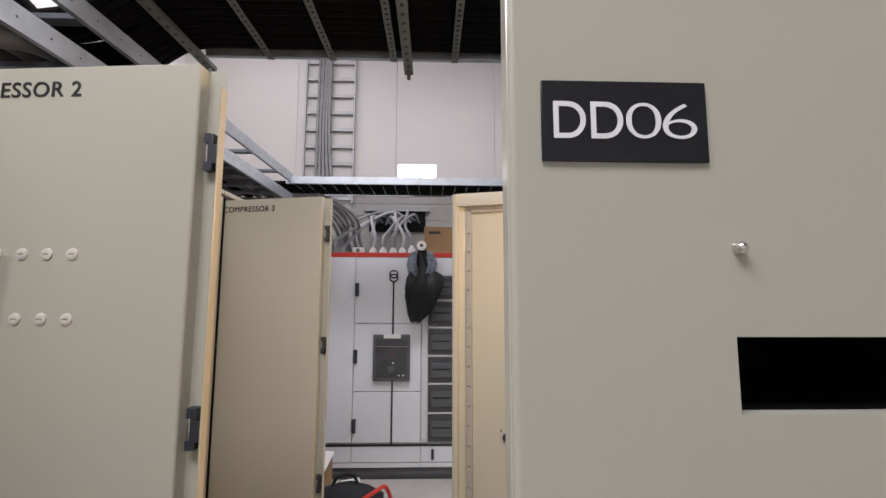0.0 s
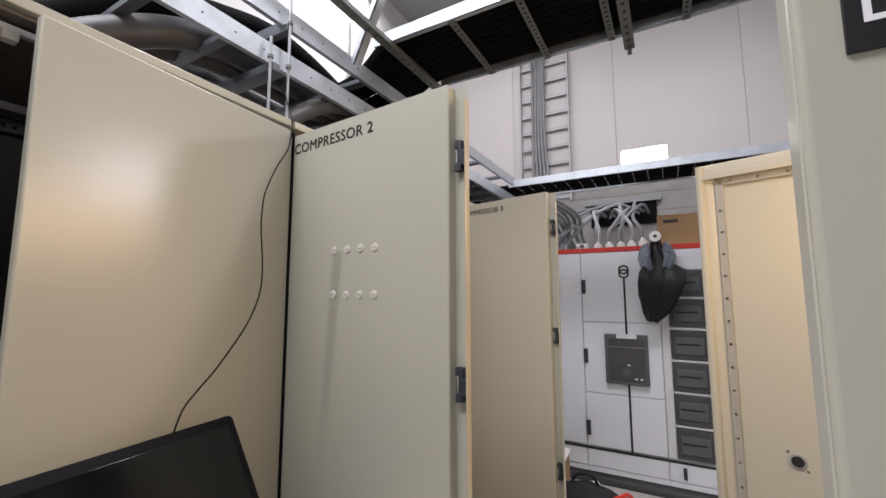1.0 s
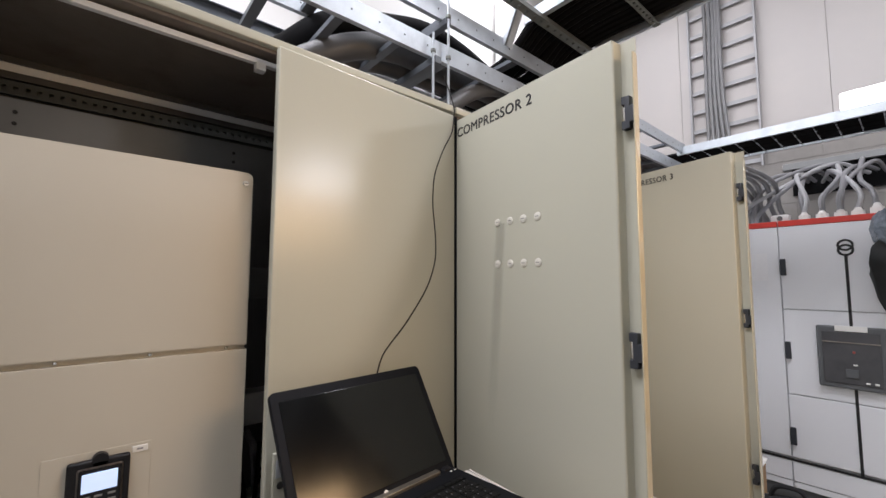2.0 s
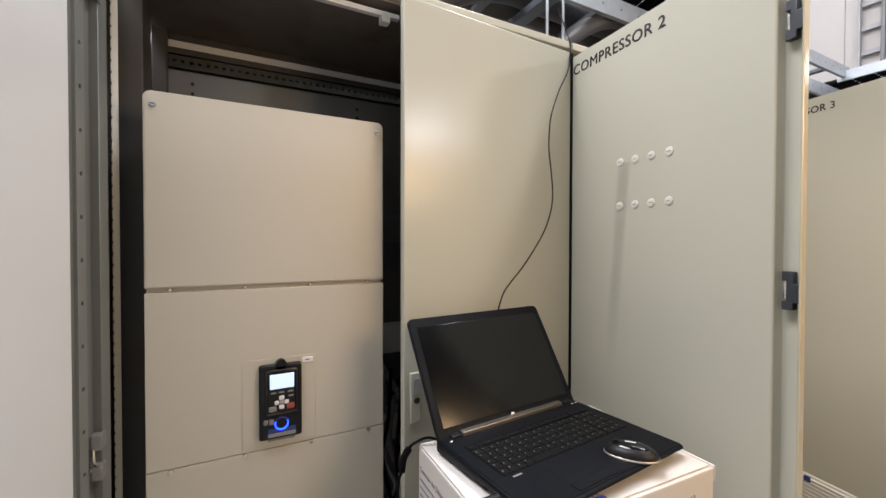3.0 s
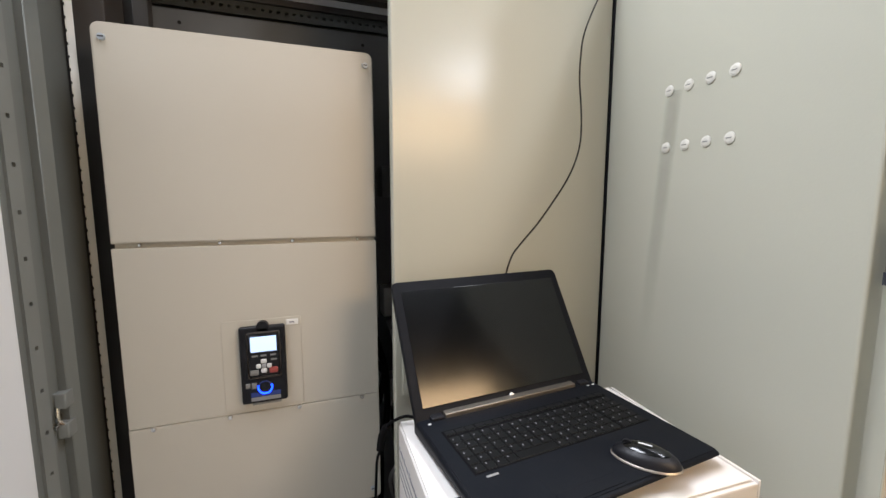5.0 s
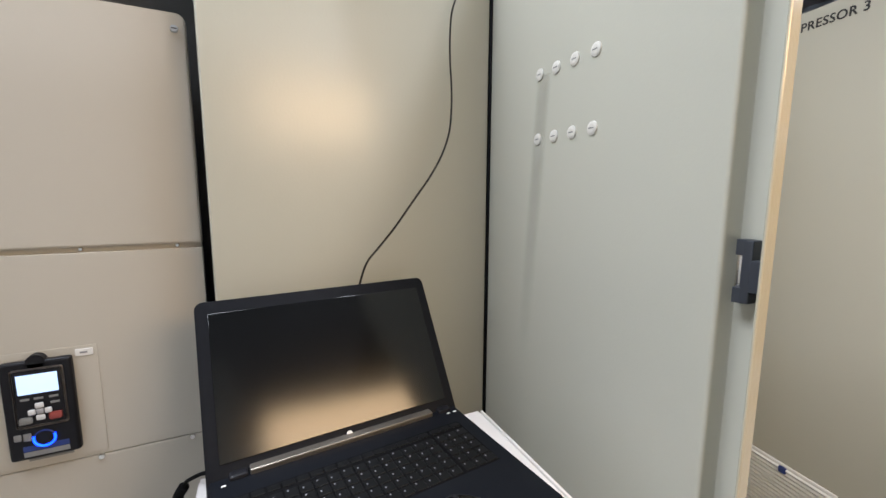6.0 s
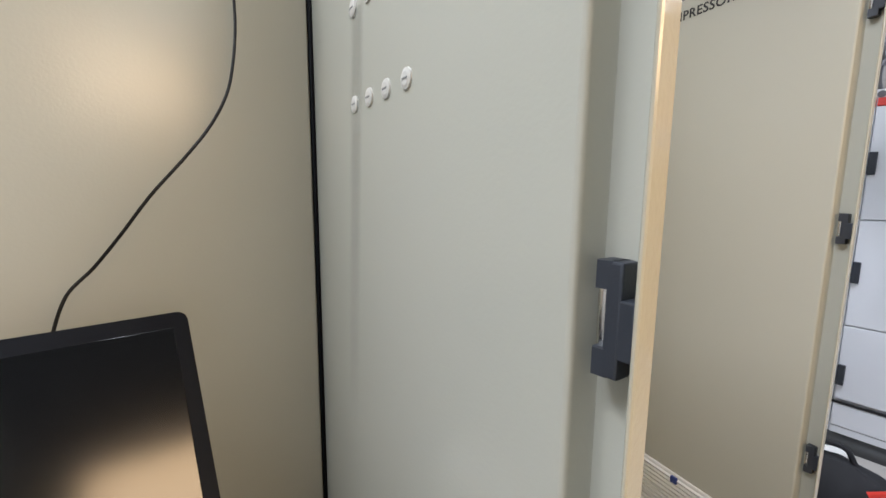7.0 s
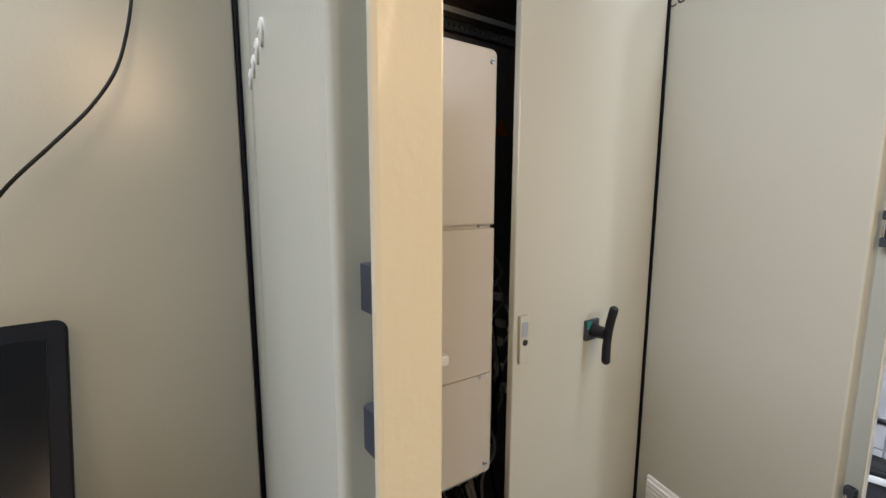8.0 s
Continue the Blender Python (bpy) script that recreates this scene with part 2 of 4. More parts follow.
def finish(ob, bm, mat, smooth):
    bmesh.ops.recalc_face_normals(bm, faces=bm.faces)
    # large flat faces keep their own normal, only the narrow rounded strips between them are smooth
    rounded = []
    for f in bm.faces:
        near_areas = sorted(x.calc_area() for e in f.edges for x in e.link_faces if x is not f)
        rounded.append(not (near_areas and f.calc_area() > 4 * near_areas[len(near_areas) // 2]))
    bm.to_mesh(ob.data)
    bm.free()
    if smooth:
        ob.data.set_sharp_from_angle(angle=radians(40))
        ob.data.polygons.foreach_set("use_smooth", rounded)
    ob.data.materials.append(M[mat])
    return ob


def part(name, bm, mat, parent, label="", smooth=True):
    """One mesh under a thing or a part."""
    ob = new(name, bpy.data.meshes.new(name))
    ob.parent = parent
    finish(ob, bm, mat, smooth)
    return tagged(ob, label)


def solid(name, bm, mat, label, category, kind="", group="", m=None, smooth=True):
    """A thing that is one mesh."""
    ob = new(name, bpy.data.meshes.new(name))
    finish(ob, bm, mat, smooth)
    if m is not None:
        ob.matrix_world = m
    return tagged(ob, label, category, group, kind)


def thing(name, m, label, category, group="", kind=""):
    ob = new(name)
    ob.empty_display_size = 0.1
    ob.matrix_world = m
    return tagged(ob, label, category, group, kind)


def text_bm(words, size, depth=0.0006, width=None, bold=0.0, fine=4):
    """Lettering in the x-z plane, facing -y, from its lower left corner."""
    cu = bpy.data.curves.new("lettering", "FONT")
    cu.body, cu.size, cu.extrude, cu.resolution_u, cu.offset, cu.space_character = words, size, depth / 2, fine, bold, 1.07
    ob = bpy.data.objects.new("lettering", cu)
    scene.collection.objects.link(ob)
    me = bpy.data.meshes.new_from_object(ob.evaluated_get(bpy.context.evaluated_depsgraph_get()))
    bpy.data.objects.remove(ob)
    bm = bmesh.new()
    bm.from_mesh(me)
    bpy.data.meshes.remove(me)
    xs = [v.co.x for v in bm.verts]
    k = width / (max(xs) - min(xs)) if width else 1
    x0 = min(xs)
    for v in bm.verts:
        v.co = Vector(((v.co.x - x0) * k, -v.co.z, v.co.y))
    return bm


def mesh_of(bm):
    me = bpy.data.meshes.new("strokes")
    bm.to_mesh(me)
    bm.free()
    return me


def moved(bm, m):
    bmesh.ops.transform(bm, matrix=m, verts=bm.verts)
    return bm


# ---- the hall ----
X0, X1, Y0, Y1, ZC = -2.75, 5.2, -4.2, 4.95, 5.5
solid("floor", box(X0, X1, Y0, Y1 + 0.2, -0.15, 0), "floor", "pale worn resin floor of the switch room", "floor", "structure")
solid("ceiling", box(X0, X1, Y0, Y1 + 0.2, ZC, ZC + 0.15), "ceiling", "dull grey sheet ceiling of the hall", "ceiling", "structure")
solid("wall_west", box(X0 - 0.15, X0, Y0, Y1 + 0.2, 0, ZC), "plain_wall", "plain white wall behind the cabinets", "wall", "structure")
solid("wall_east", box(X1, X1 + 0.15, Y0, Y1 + 0.2, 0, ZC), "plain_wall", "plain white wall of the hall", "wall", "structure")
solid("wall_south", box(X0, X1, Y0 - 0.15, Y0, 0, ZC), "plain_wall", "plain white wall of the hall", "wall", "structure")
wall = solid("wall_north", box(X0, X1, Y1 + 0.06, Y1 + 0.2, 0, ZC), "plain_wall", "pinkish white sandwich panel wall with upright joints", "wall", "structure")
x = -0.119 - 1.22 * 4
while x < X1:
    a, b = max(x + 0.001, X0), min(x + 1.219, X1)
    if b <= a:
        x += 1.22
        continue
    part("panel", box(a, b, Y1, Y1 + 0.061, 2.8, ZC, 0.003), "panel", wall)
    x += 1.22
low = solid("wall_base", box(X0, X1, Y1 - 0.02, Y1 + 0.06, 0, 2.8), "block", "rough grey blockwork lower wall", "wall", "structure")
# the blocks of the lower wall near the cable entry
for row in range(8):
    for c in range(-4, 5):
        if row in (1, 2) and -1 <= c <= 0:
            continue
        xx = c * 0.40 + (0.20 if row % 2 else 0)
        part("block", box(xx + 0.003, xx + 0.397, Y1 - 0.024, Y1 - 0.02, 1.90 + 0.2 * row - 0.6 + 0.003, 1.90 + 0.2 * row - 0.6 + 0.197, 0.0015, 1), "block", low, smooth=False)


# ---- the white switchgear at the end of the aisle ----
def switchgear():
    g = thing("switchgear", pose(0, 3.868, 0), "white switchgear with red top stripe and black mimic line", "switchgear")
    zt, zb = 2.013, 0.10
    part("plinth", box(-1.12, 1.12, 0.02, 0.8, 0, zb), "plinth", g, "dark grey plinth")
    part("body", box(-1.10, 1.10, 0.022, 0.8, zb, zt - 0.004), "gear", g)
    for a, b in ((-1.10, -0.376), (-0.370, 0.236), (0.242, 1.10)):
        part("top_stripe", box(a, b, -0.002, 0.022, 1.971, zt, 0.003), "red", g, "red stripe")
    part("door", box(-1.10, -0.376, 0, 0.022, 0.315, 1.968, 0.004), "gear", g)
    for z0, z1 in ((1.364, 1.968), (0.759, 1.358), (0.315, 0.753)):
        part("door", box(-0.370, 0.236, 0, 0.022, z0, z1, 0.004), "gear", g)
    for z0 in (1.608, 1.006, 0.402):
        part("hinge", box(-0.372, -0.338, -0.018, 0, z0, z0 + 0.122, 0.005), "clip", g, "dark grey hinge")
    for a, b in ((-1.10, -0.376), (-0.370, 0.236), (0.242, 1.10)):
        part("lower_panel", box(a, b, 0, 0.022, 0.15, 0.286, 0.004), "gear", g)
        part("lower_panel", box(a, b, 0.004, 0.022, 0.104, 0.146, 0.003), "gear", g)
    part("mimic_line", box(-1.10, 1.10, -0.003, 0.01, 0.288, 0.300), "ink", g, "black mimic line")
    part("mimic_line", box(-0.029, -0.013, -0.003, 0, 1.262, 1.745), "ink", g, "black mimic line")
    part("mimic_line", box(-0.029, -0.013, -0.003, 0, 0.300, 0.853), "ink", g, "black mimic line")
    for zc in (1.812, 1.778):
        bm = bmesh.new()
        tube(bm, [(-0.021 + 0.036 * math.cos(a), -0.002, zc + 0.034 * math.sin(a)) for a in [k * math.pi / 12 for k in range(25)]], 0.007, 6, smooth=False)
        part("mimic_ring", bm, "ink", g, "black transformer ring symbol")
    br = part("breaker", box(-0.196, 0.138, -0.03, 0.01, 0.853, 1.264, 0.01), "plinth", g, "dark grey framed circuit breaker")
    part("breaker_front", box(-0.168, 0.110, -0.034, -0.028, 0.885, 1.225, 0.004), "module", br)
    part("name_plate", box(-0.10, 0.055, -0.038, -0.03, 1.232, 1.268, 0.002), "white_plastic", br, "white name plate")
    part("breaker_bar", box(-0.168, 0.110, -0.038, -0.033, 1.155, 1.162), "silver", br, "thin copper coloured bar")
    part("breaker_button", box(-0.06, 0.0, -0.040, -0.033, 0.93, 0.985, 0.003), "plinth", br)
    part("breaker_button", box(0.03, 0.05, -0.040, -0.033, 0.90, 0.912, 0.002), "white_plastic", br, "small white marking")
    part("breaker_button", box(0.07, 0.09, -0.040, -0.033, 0.90, 0.912, 0.002), "white_plastic", br, "small white marking")
    part("breaker_button", box(-0.022, -0.008, -0.040, -0.033, 1.09, 1.105, 0.002), "key_red", br, "small red marking")
    part("breaker_button", box(-0.022, -0.002, -0.040, -0.033, 1.01, 1.02, 0.002), "white_plastic", br, "small white marking")
    part("panel", box(0.242, 0.300, 0, 0.022, 0.315, 1.968, 0.003), "light_grey", g)
    part("panel", box(0.304, 1.10, 0, 0.022, 1.80, 1.968, 0.003), "gear", g)
    for z0, z1 in ((1.585, 1.79), (1.345, 1.56), (1.085, 1.312), (0.838, 1.06), (0.585, 0.812), (0.325, 0.555)):
        m = part("module", box(0.304, 1.10, -0.006, 0.022, z0, z1, 0.006), "module", g, "dark clear-fronted switch module")
        for k in range(3):
            part("switch", box(0.33 + 0.25 * k, 0.53 + 0.25 * k, -0.016, -0.006, z0 + 0.04, z1 - 0.05, 0.006), "plinth", m)
            part("slot", box(0.345 + 0.25 * k, 0.50 + 0.25 * k, -0.018, -0.014, (z0 + z1) / 2, (z0 + z1) / 2 + 0.012), "ink", m)
        part("tag", box(0.252, 0.290, -0.003, 0.001, z0 + 0.02, z0 + 0.035), "white_plastic", m, "white tag")
    for z0 in (1.565, 1.318, 1.066, 0.818, 0.562):
        part("spacer", box(0.304, 1.10, 0, 0.022, z0, z0 + 0.016), "light_grey", g)
    part("handle", box(0.335, 0.36, -0.016, 0, 0.175, 0.262, 0.004), "clip", g, "grey latch")
    part("notice", box(-0.63, -0.445, -0.003, 0, 1.57, 1.775), "sign_white", g, "white paper notice")
    # cable glands and lifting eyes on top
    for i, xx in enumerate((-0.36, -0.225, -0.13, -0.035, 0.05, 0.14)):
        bm = bmesh.new()
        if i == 0:
            bx(bm, xx - 0.055, xx + 0.055, 0.02, 0.10, zt - 0.004, zt + 0.05, 0.012)
            k = part("lifting_bracket", bm, "light_grey", g, "pale grey lifting bracket")
            part("lifting_hole", cyl(bmesh.new(), (xx, 0.017, zt + 0.022), (xx, 0.0205, zt + 0.022), 0.018), "plinth", k, "dark round eye")
        else:
            h = 0.075 if i == 5 else 0.055
            cyl(bm, (xx, 0.06, zt - 0.004), (xx, 0.06, zt + h * 0.6), 0.036, 0.034)
            cyl(bm, (xx, 0.06, zt + h * 0.6), (xx, 0.06, zt + h), 0.026, 0.014)
            part("cable_gland", bm, "white_plastic", g, "white plastic cable gland")


switchgear()

# black slab for the unlit cable entry in the lower wall, with its cables
solid("cable_entry", box(-0.42, 0.25, 4.895, 4.935, 2.36, 2.60), "cable", "black slab for the dark cable entry in grey blockwork", "opening", m=None)
solid("entry_lintel", box(-0.48, 0.30, 4.86, 4.93, 2.60, 2.66, 0.004), "inside_grey", "grey steel lintel over the cable entry", "lintel")
ends = [(-0.225, 3.93), (-0.13, 3.93), (-0.035, 3.93), (0.05, 3.93), (0.14, 3.93)]
for i in range(12):
    rnd = random.Random(40 + i)
    e = ends[i % 5] if i < 8 else (rnd.uniform(-0.75, -0.45), 4.3)
    s = (-0.36 + 0.58 * ((i * 5) % 12) / 12, 4.90, 2.47 + rnd.uniform(-0.02, 0.05))
    top = 2.06 if i < 8 else 2.02
    pts = [s, (s[0] + (e[0] - s[0]) * 0.2 + rnd.uniform(-0.05, 0.05), 4.65, 2.52 + rnd.uniform(-0.04, 0.05)),
           (s[0] + (e[0] - s[0]) * 0.65 + rnd.uniform(-0.08, 0.08), 4.3, 2.36 + rnd.uniform(-0.05, 0.06)),
           (e[0] + rnd.uniform(-0.02, 0.02), e[1] + 0.06, top + 0.12), (e[0], e[1] + rnd.uniform(-0.01, 0.05), top)]
    solid("cable", tube(bmesh.new(), pts, 0.016), "cable_mid" if i % 3 else "cable_light", "grey cable curving from the wall into the switchgear", "cable", group="switchgear feed cables")
for i in range(9):
    rnd = random.Random(80 + i)
    xx = -0.98 + 0.055 * i
    pts = [(xx - 0.15, 3.62, 2.52), (xx - 0.05, 3.9, 2.50 + rnd.uniform(-0.02, 0.02)), (xx + 0.1, 4.2, 2.38), (xx + 0.12 + rnd.uniform(-0.05, 0.05), 4.45, 2.2), (xx + 0.15, 4.5, 2.0), (xx + 0.15, 4.5, 1.85)]
    solid("cable", tube(bmesh.new(), pts, 0.018), "cable_grey", "dark grey cable dropping from the tray behind the switchgear", "cable", group="tray drop cables")


# ---- cable ladders and trays ----
def channel(x, length, height):
    """A bent steel channel along y, its back on x, open towards -x."""
    t = 0.003
    outline = [(x, 0), (x, height), (x - 0.018, height), (x - 0.018, height - t), (x - t, height - t), (x - t, t), (x - 0.018, t), (x - 0.018, 0)]
    return moved(prism(bmesh.new(), outline, 0, length), Matrix(((1, 0, 0, 0), (0, 0, 1, 0), (0, 1, 0, 0), (0, 0, 0, 1))))


def ladder(name, m, length, width, spacing, height, label, rung_w=0.04, mat="zinc", rung=0.02, holes=True, group="cable ladders", first=0.06, rung_mat=None):
    """A cable ladder along its local y, its near rail on x = 0, its foot on z = 0."""
    g = thing(name, m, label, "cable ladder", group)
    for xx in (0, -width):
        bm = channel(xx, length, height)
        rail = part("rail", bm, mat, g, smooth=False)
        if holes:
            bm = bmesh.new()
            k = 0.07
            while k < length:
                cyl(bm, (xx - 0.0005, k, height * 0.5), (xx + 0.0008, k, height * 0.5), 0.0035, n=8)
                k += 0.1
            tagged(part("rivet", bm, "clip", rail, "small dark rivets"), kind="stuff")
    k = first
    while k < length:
        bm = bmesh.new()
        bx(bm, -width, -0.003, k - rung_w / 2, k + rung_w / 2, 0.002, rung)
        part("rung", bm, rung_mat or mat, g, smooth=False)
        k += spacing
    return g


ladder("cable_ladder", pose(-0.80, -0.6, 2.365), 3.95, 0.46, 0.21, 0.072, "galvanised cable ladder full of dark cables above the cabinets", rung_w=0.030, first=0.09, rung_mat="shaded_steel")
ladder("cable_ladder", pose(-0.80, 0.15, 2.528), 3.2, 0.30, 0.42, 0.070, "galvanised upper cable ladder above the cabinets", first=0.39, rung_mat="shaded_steel")
ladder("cable_ladder", pose(-0.84, 3.30, 2.512, 0, 0, -90), 2.1, 0.42, 0.10, 0.058, "galvanised wire basket tray across the aisle above the switchgear", holes=False, rung=0.008, rung_w=0.007, mat="zinc")
ladder("cable_ladder", pose(-0.622, 4.93, 2.70, 90, 0, 0), 2.7, 0.594, 0.215, 0.05, "upright cable ladder fixed to the panel wall", mat="cable_light", holes=False)
for i in range(5):
    xx = -1.06 + 0.036 * i
    solid("cable", tube(bmesh.new(), [(xx, 4.875, 5.45), (xx + 0.01 * math.sin(i), 4.875, 4.4), (xx - 0.008, 4.875, 3.6), (xx + 0.012 * (i - 1), 4.87, 3.0), (xx + 0.04 * (i - 1), 4.8, 2.6)], 0.017), "cable_grey",
          "grey cable strapped to the upright cable ladder", "cable", group="wall ladder cables")

# threaded rods that carry the ladders from the cabinet tops
for yy, zz in ((0.876, 2.44), (0.947, 2.72)):
    bm = bmesh.new()
    cyl(bm, (-0.775, yy, 2.163), (-0.775, yy, zz), 0.0045, n=10)
    for k in range(int((zz - 2.163) / 0.012)):
        cyl(bm, (-0.775, yy, 2.168 + 0.012 * k), (-0.775, yy, 2.171 + 0.012 * k), 0.0052, n=8)
    r = thing("threaded_rod", pose(0, 0, 0), "galvanised threaded rod between cabinet top and cable ladder", "threaded rod", "ladder rods")
    part("rod", bm, "zinc", r)
    for z in (2.17, 2.372, 2.53):
        if z < zz:
            part("nut", cyl(bmesh.new(), (-0.775, yy, z - 0.005), (-0.775, yy, z + 0.005), 0.010, n=6), "zinc_dark", r)
    part("washer", box(-0.80, -0.75, yy - 0.02, yy + 0.02, 2.163, 2.166), "zinc", r)
# brace from the upper ladder upward
bm = bmesh.new()
bx(bm, -0.02, 0.02, -0.003, 0.003, 0, 1.1)
bx(bm, -0.02, -0.014, -0.003, 0.025, 0, 1.1)
solid("brace", bm, "zinc", "galvanised flat steel brace above the cable ladder", "brace", m=pose(-0.79, 1.30, 2.56, 26, 0, 90))

# heavy hoses on the ladders
def hose(pts, r, mat, label):
    """A heavy ribbed hose along the points."""
    line = curve_points(pts, 24)
    bm = bmesh.new()
    tube(bm, line, r, 16, smooth=False)
    for k, v in enumerate(bm.verts):
        ring = k // 16
        if ring % 2:
            v.co += (v.co - line[ring]) * 0.02
    solid("hose", bm, mat, label, "hose", group="ladder hoses")


hose([(-1.10, 0.36, 2.20), (-1.00, 0.52, 2.31), (-0.955, 0.66, 2.385), (-0.945, 0.82, 2.43), (-0.95, 1.02, 2.434), (-0.955, 1.30, 2.432), (-0.96, 1.8, 2.432), (-0.96, 2.5, 2.432), (-0.96, 3.3, 2.432)], 0.046, "hose", "thick dark grey hose arching onto the cable ladder")
hose([(-1.16, 0.30, 2.22), (-1.12, 0.47, 2.38), (-1.10, 0.60, 2.51), (-1.10, 0.74, 2.585), (-1.10, 0.90, 2.64), (-1.10, 1.08, 2.685), (-1.10, 1.27, 2.675), (-1.10, 1.50, 2.615), (-1.10, 1.85, 2.50), (-1.12, 2.3, 2.440), (-1.12, 3.3, 2.432)], 0.044, "cable", "thick black hose arching high over the cable ladder")
hose([(-1.22, 0.44, 2.26), (-1.12, 0.60, 2.36), (-1.06, 0.78, 2.42), (-1.045, 1.00, 2.430), (-1.045, 1.4, 2.430), (-1.045, 2.2, 2.430), (-1.045, 3.3, 2.430)], 0.040, "hose", "thick dark grey hose lying on the cable ladder")
hose([(-1.28, 0.56, 2.28), (-1.24, 0.75, 2.40), (-1.20, 0.95, 2.432), (-1.20, 1.5, 2.430), (-1.20, 2.4, 2.430), (-1.20, 3.3, 2.430)], 0.034, "hose", "dark grey hose lying on the cable ladder")
hose([(-0.86, 0.98, 2.20), (-0.865, 1.16, 2.34), (-0.865, 1.34, 2.410), (-0.865, 1.62, 2.419), (-0.865, 2.3, 2.419), (-0.865, 3.3, 2.419)], 0.032, "hose", "dark grey hose rising onto the cable ladder")
# slotted rail at the back of the ladder run
bm = bmesh.new()
bx(bm, -1.342, -1.338, -0.6, 3.3, 2.530, 2.572)
bx(bm, -1.345, -1.320, -0.6, 3.3, 2.572, 2.576)
for k in range(16):
    bx(bm, -1.342, -1.338, -0.6 + 0.25 * k, -0.6 + 0.25 * k + 0.06, 2.512, 2.530)
bx(bm, -1.342, -1.338, -0.6, 3.3, 2.452, 2.512)
for k in range(13):
    bx(bm, -1.346, -1.334, -0.52 + 0.31 * k, -0.48 + 0.31 * k, 2.150, 2.452)
solid("slotted_rail", bm, "shaded_steel", "long slotted steel rail on short posts behind the ladder", "rail")
solid("strut", box(-1.27, -0.775, 0.885, 0.915, 2.335, 2.363, 0.003), "shaded_steel", "steel strut, colour darkened for shade, carrying the cable ladder on threaded rods", "strut", group="ladder struts")
solid("strut", box(-1.12, -0.775, 0.935, 0.962, 2.500, 2.526, 0.003), "shaded_steel", "steel strut, colour darkened for shade, carrying the cable ladder on threaded rods", "strut", group="ladder struts")
# dark pipes down the end wall beside the tray
for i in range(3):
    solid("wall_pipe", tube(bmesh.new(), [(1.49 + 0.06 * i, 4.89, 5.5), (1.49 + 0.06 * i, 4.89, 4.6), (1.50 + 0.06 * i, 4.89, 3.7 + 0.08 * i), (1.58 + 0.06 * i, 4.87, 3.35)], 0.022, 10), "cable_grey" if i else "inside", "dark pipe running down the pale end wall", "pipe", group="wall pipes")
# steel columns on the bright wall behind the cabinets
for yy in (1.2, 3.4):
    solid("steel_column", bx(box(-2.75, -2.60, yy, yy + 0.012, 0, 5.5), -2.69, -2.66, yy - 0.07, yy + 0.08, 0, 5.5), "light_grey", "pale grey steel column against the white wall", "column", kind="structure")

# tray across the aisle, heavy with black cables
ot = thing("cable_tray", pose(0, 0, 2.72), "galvanised cable tray across the aisle loaded with black cables", "cable tray")
for yy, a in ((1.43, -0.80), (1.87, -0.70)):
    bm = bmesh.new()
    bx(bm, a, 2.6, yy - 0.002, yy + 0.002, 0, 0.06)
    bx(bm, a, 2.6, yy - 0.002, yy + 0.02, 0, 0.003)
    bx(bm, a, 2.6, yy - 0.002, yy + 0.015, 0.057, 0.06)
    part("rail", bm, "zinc", ot)
for k in range(12):
    xx = -0.41 + 0.28 * k
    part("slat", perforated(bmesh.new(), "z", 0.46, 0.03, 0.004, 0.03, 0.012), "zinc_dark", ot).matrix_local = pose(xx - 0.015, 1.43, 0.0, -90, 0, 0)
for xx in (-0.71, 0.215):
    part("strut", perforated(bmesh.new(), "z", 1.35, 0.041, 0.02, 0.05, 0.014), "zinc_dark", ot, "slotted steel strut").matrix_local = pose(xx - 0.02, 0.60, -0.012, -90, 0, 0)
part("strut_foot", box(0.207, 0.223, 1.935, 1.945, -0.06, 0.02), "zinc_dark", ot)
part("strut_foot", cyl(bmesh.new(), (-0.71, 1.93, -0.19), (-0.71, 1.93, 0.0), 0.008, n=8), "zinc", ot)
for i in range(22):
    rnd = random.Random(300 + i)
    yy = 1.455 + 0.0188 * i
    z0 = 2.752 + (0.035 if i % 2 else 0)
    pts = [(-1.35 - rnd.uniform(0, 0.3), yy - 0.25 + rnd.uniform(-0.05, 0.05), 2.46 + rnd.uniform(0, 0.06)), (-1.0, yy - 0.02, 2.60 + rnd.uniform(-0.03, 0.03)), (-0.72, yy, z0 - 0.01)] + [(-0.3 + 0.6 * k, yy + rnd.uniform(-0.008, 0.008), z0) for k in range(5)]
    solid("cable", tube(bmesh.new(), pts, 0.021), "cable", "thick black cable lying on the overhead cable tray", "cable", group="overhead tray cables")

solid("tray_hanger", box(1.09, 1.13, 3.302, 3.32, 2.515, 2.78, 0.003), "zinc", "galvanised upright on the end of the cable tray", "bracket")
# cables lying on the tray above the switchgear
for i in range(7):
    rnd = random.Random(700 + i)
    yy = 3.36 + 0.05 * i
    solid("cable", tube(bmesh.new(), [(-0.95 + 0.4 * k, yy + rnd.uniform(-0.01, 0.01), 2.528 + rnd.uniform(-0.002, 0.004)) for k in range(7)], 0.02), "cable", "black cable lying on the tray above the switchgear", "cable", group="cross tray cables")
# small bulkhead light above the tray
bl = thing("bulkhead_light", pose(0.03, 3.58, 2.655), "lit white bulkhead light standing over the cable tray", "wall light")
part("diffuser", box(0, 0.33, -0.03, 0.04, 0.0, 0.105, 0.012), "tube", bl, "glowing white diffuser")
part("housing", box(-0.005, 0.335, 0.04, 0.075, -0.005, 0.11, 0.006), "white_plastic", bl)
part("bracket", box(0.10, 0.46, 0.05, 0.07, -0.10, -0.004, 0.003), "zinc", bl)

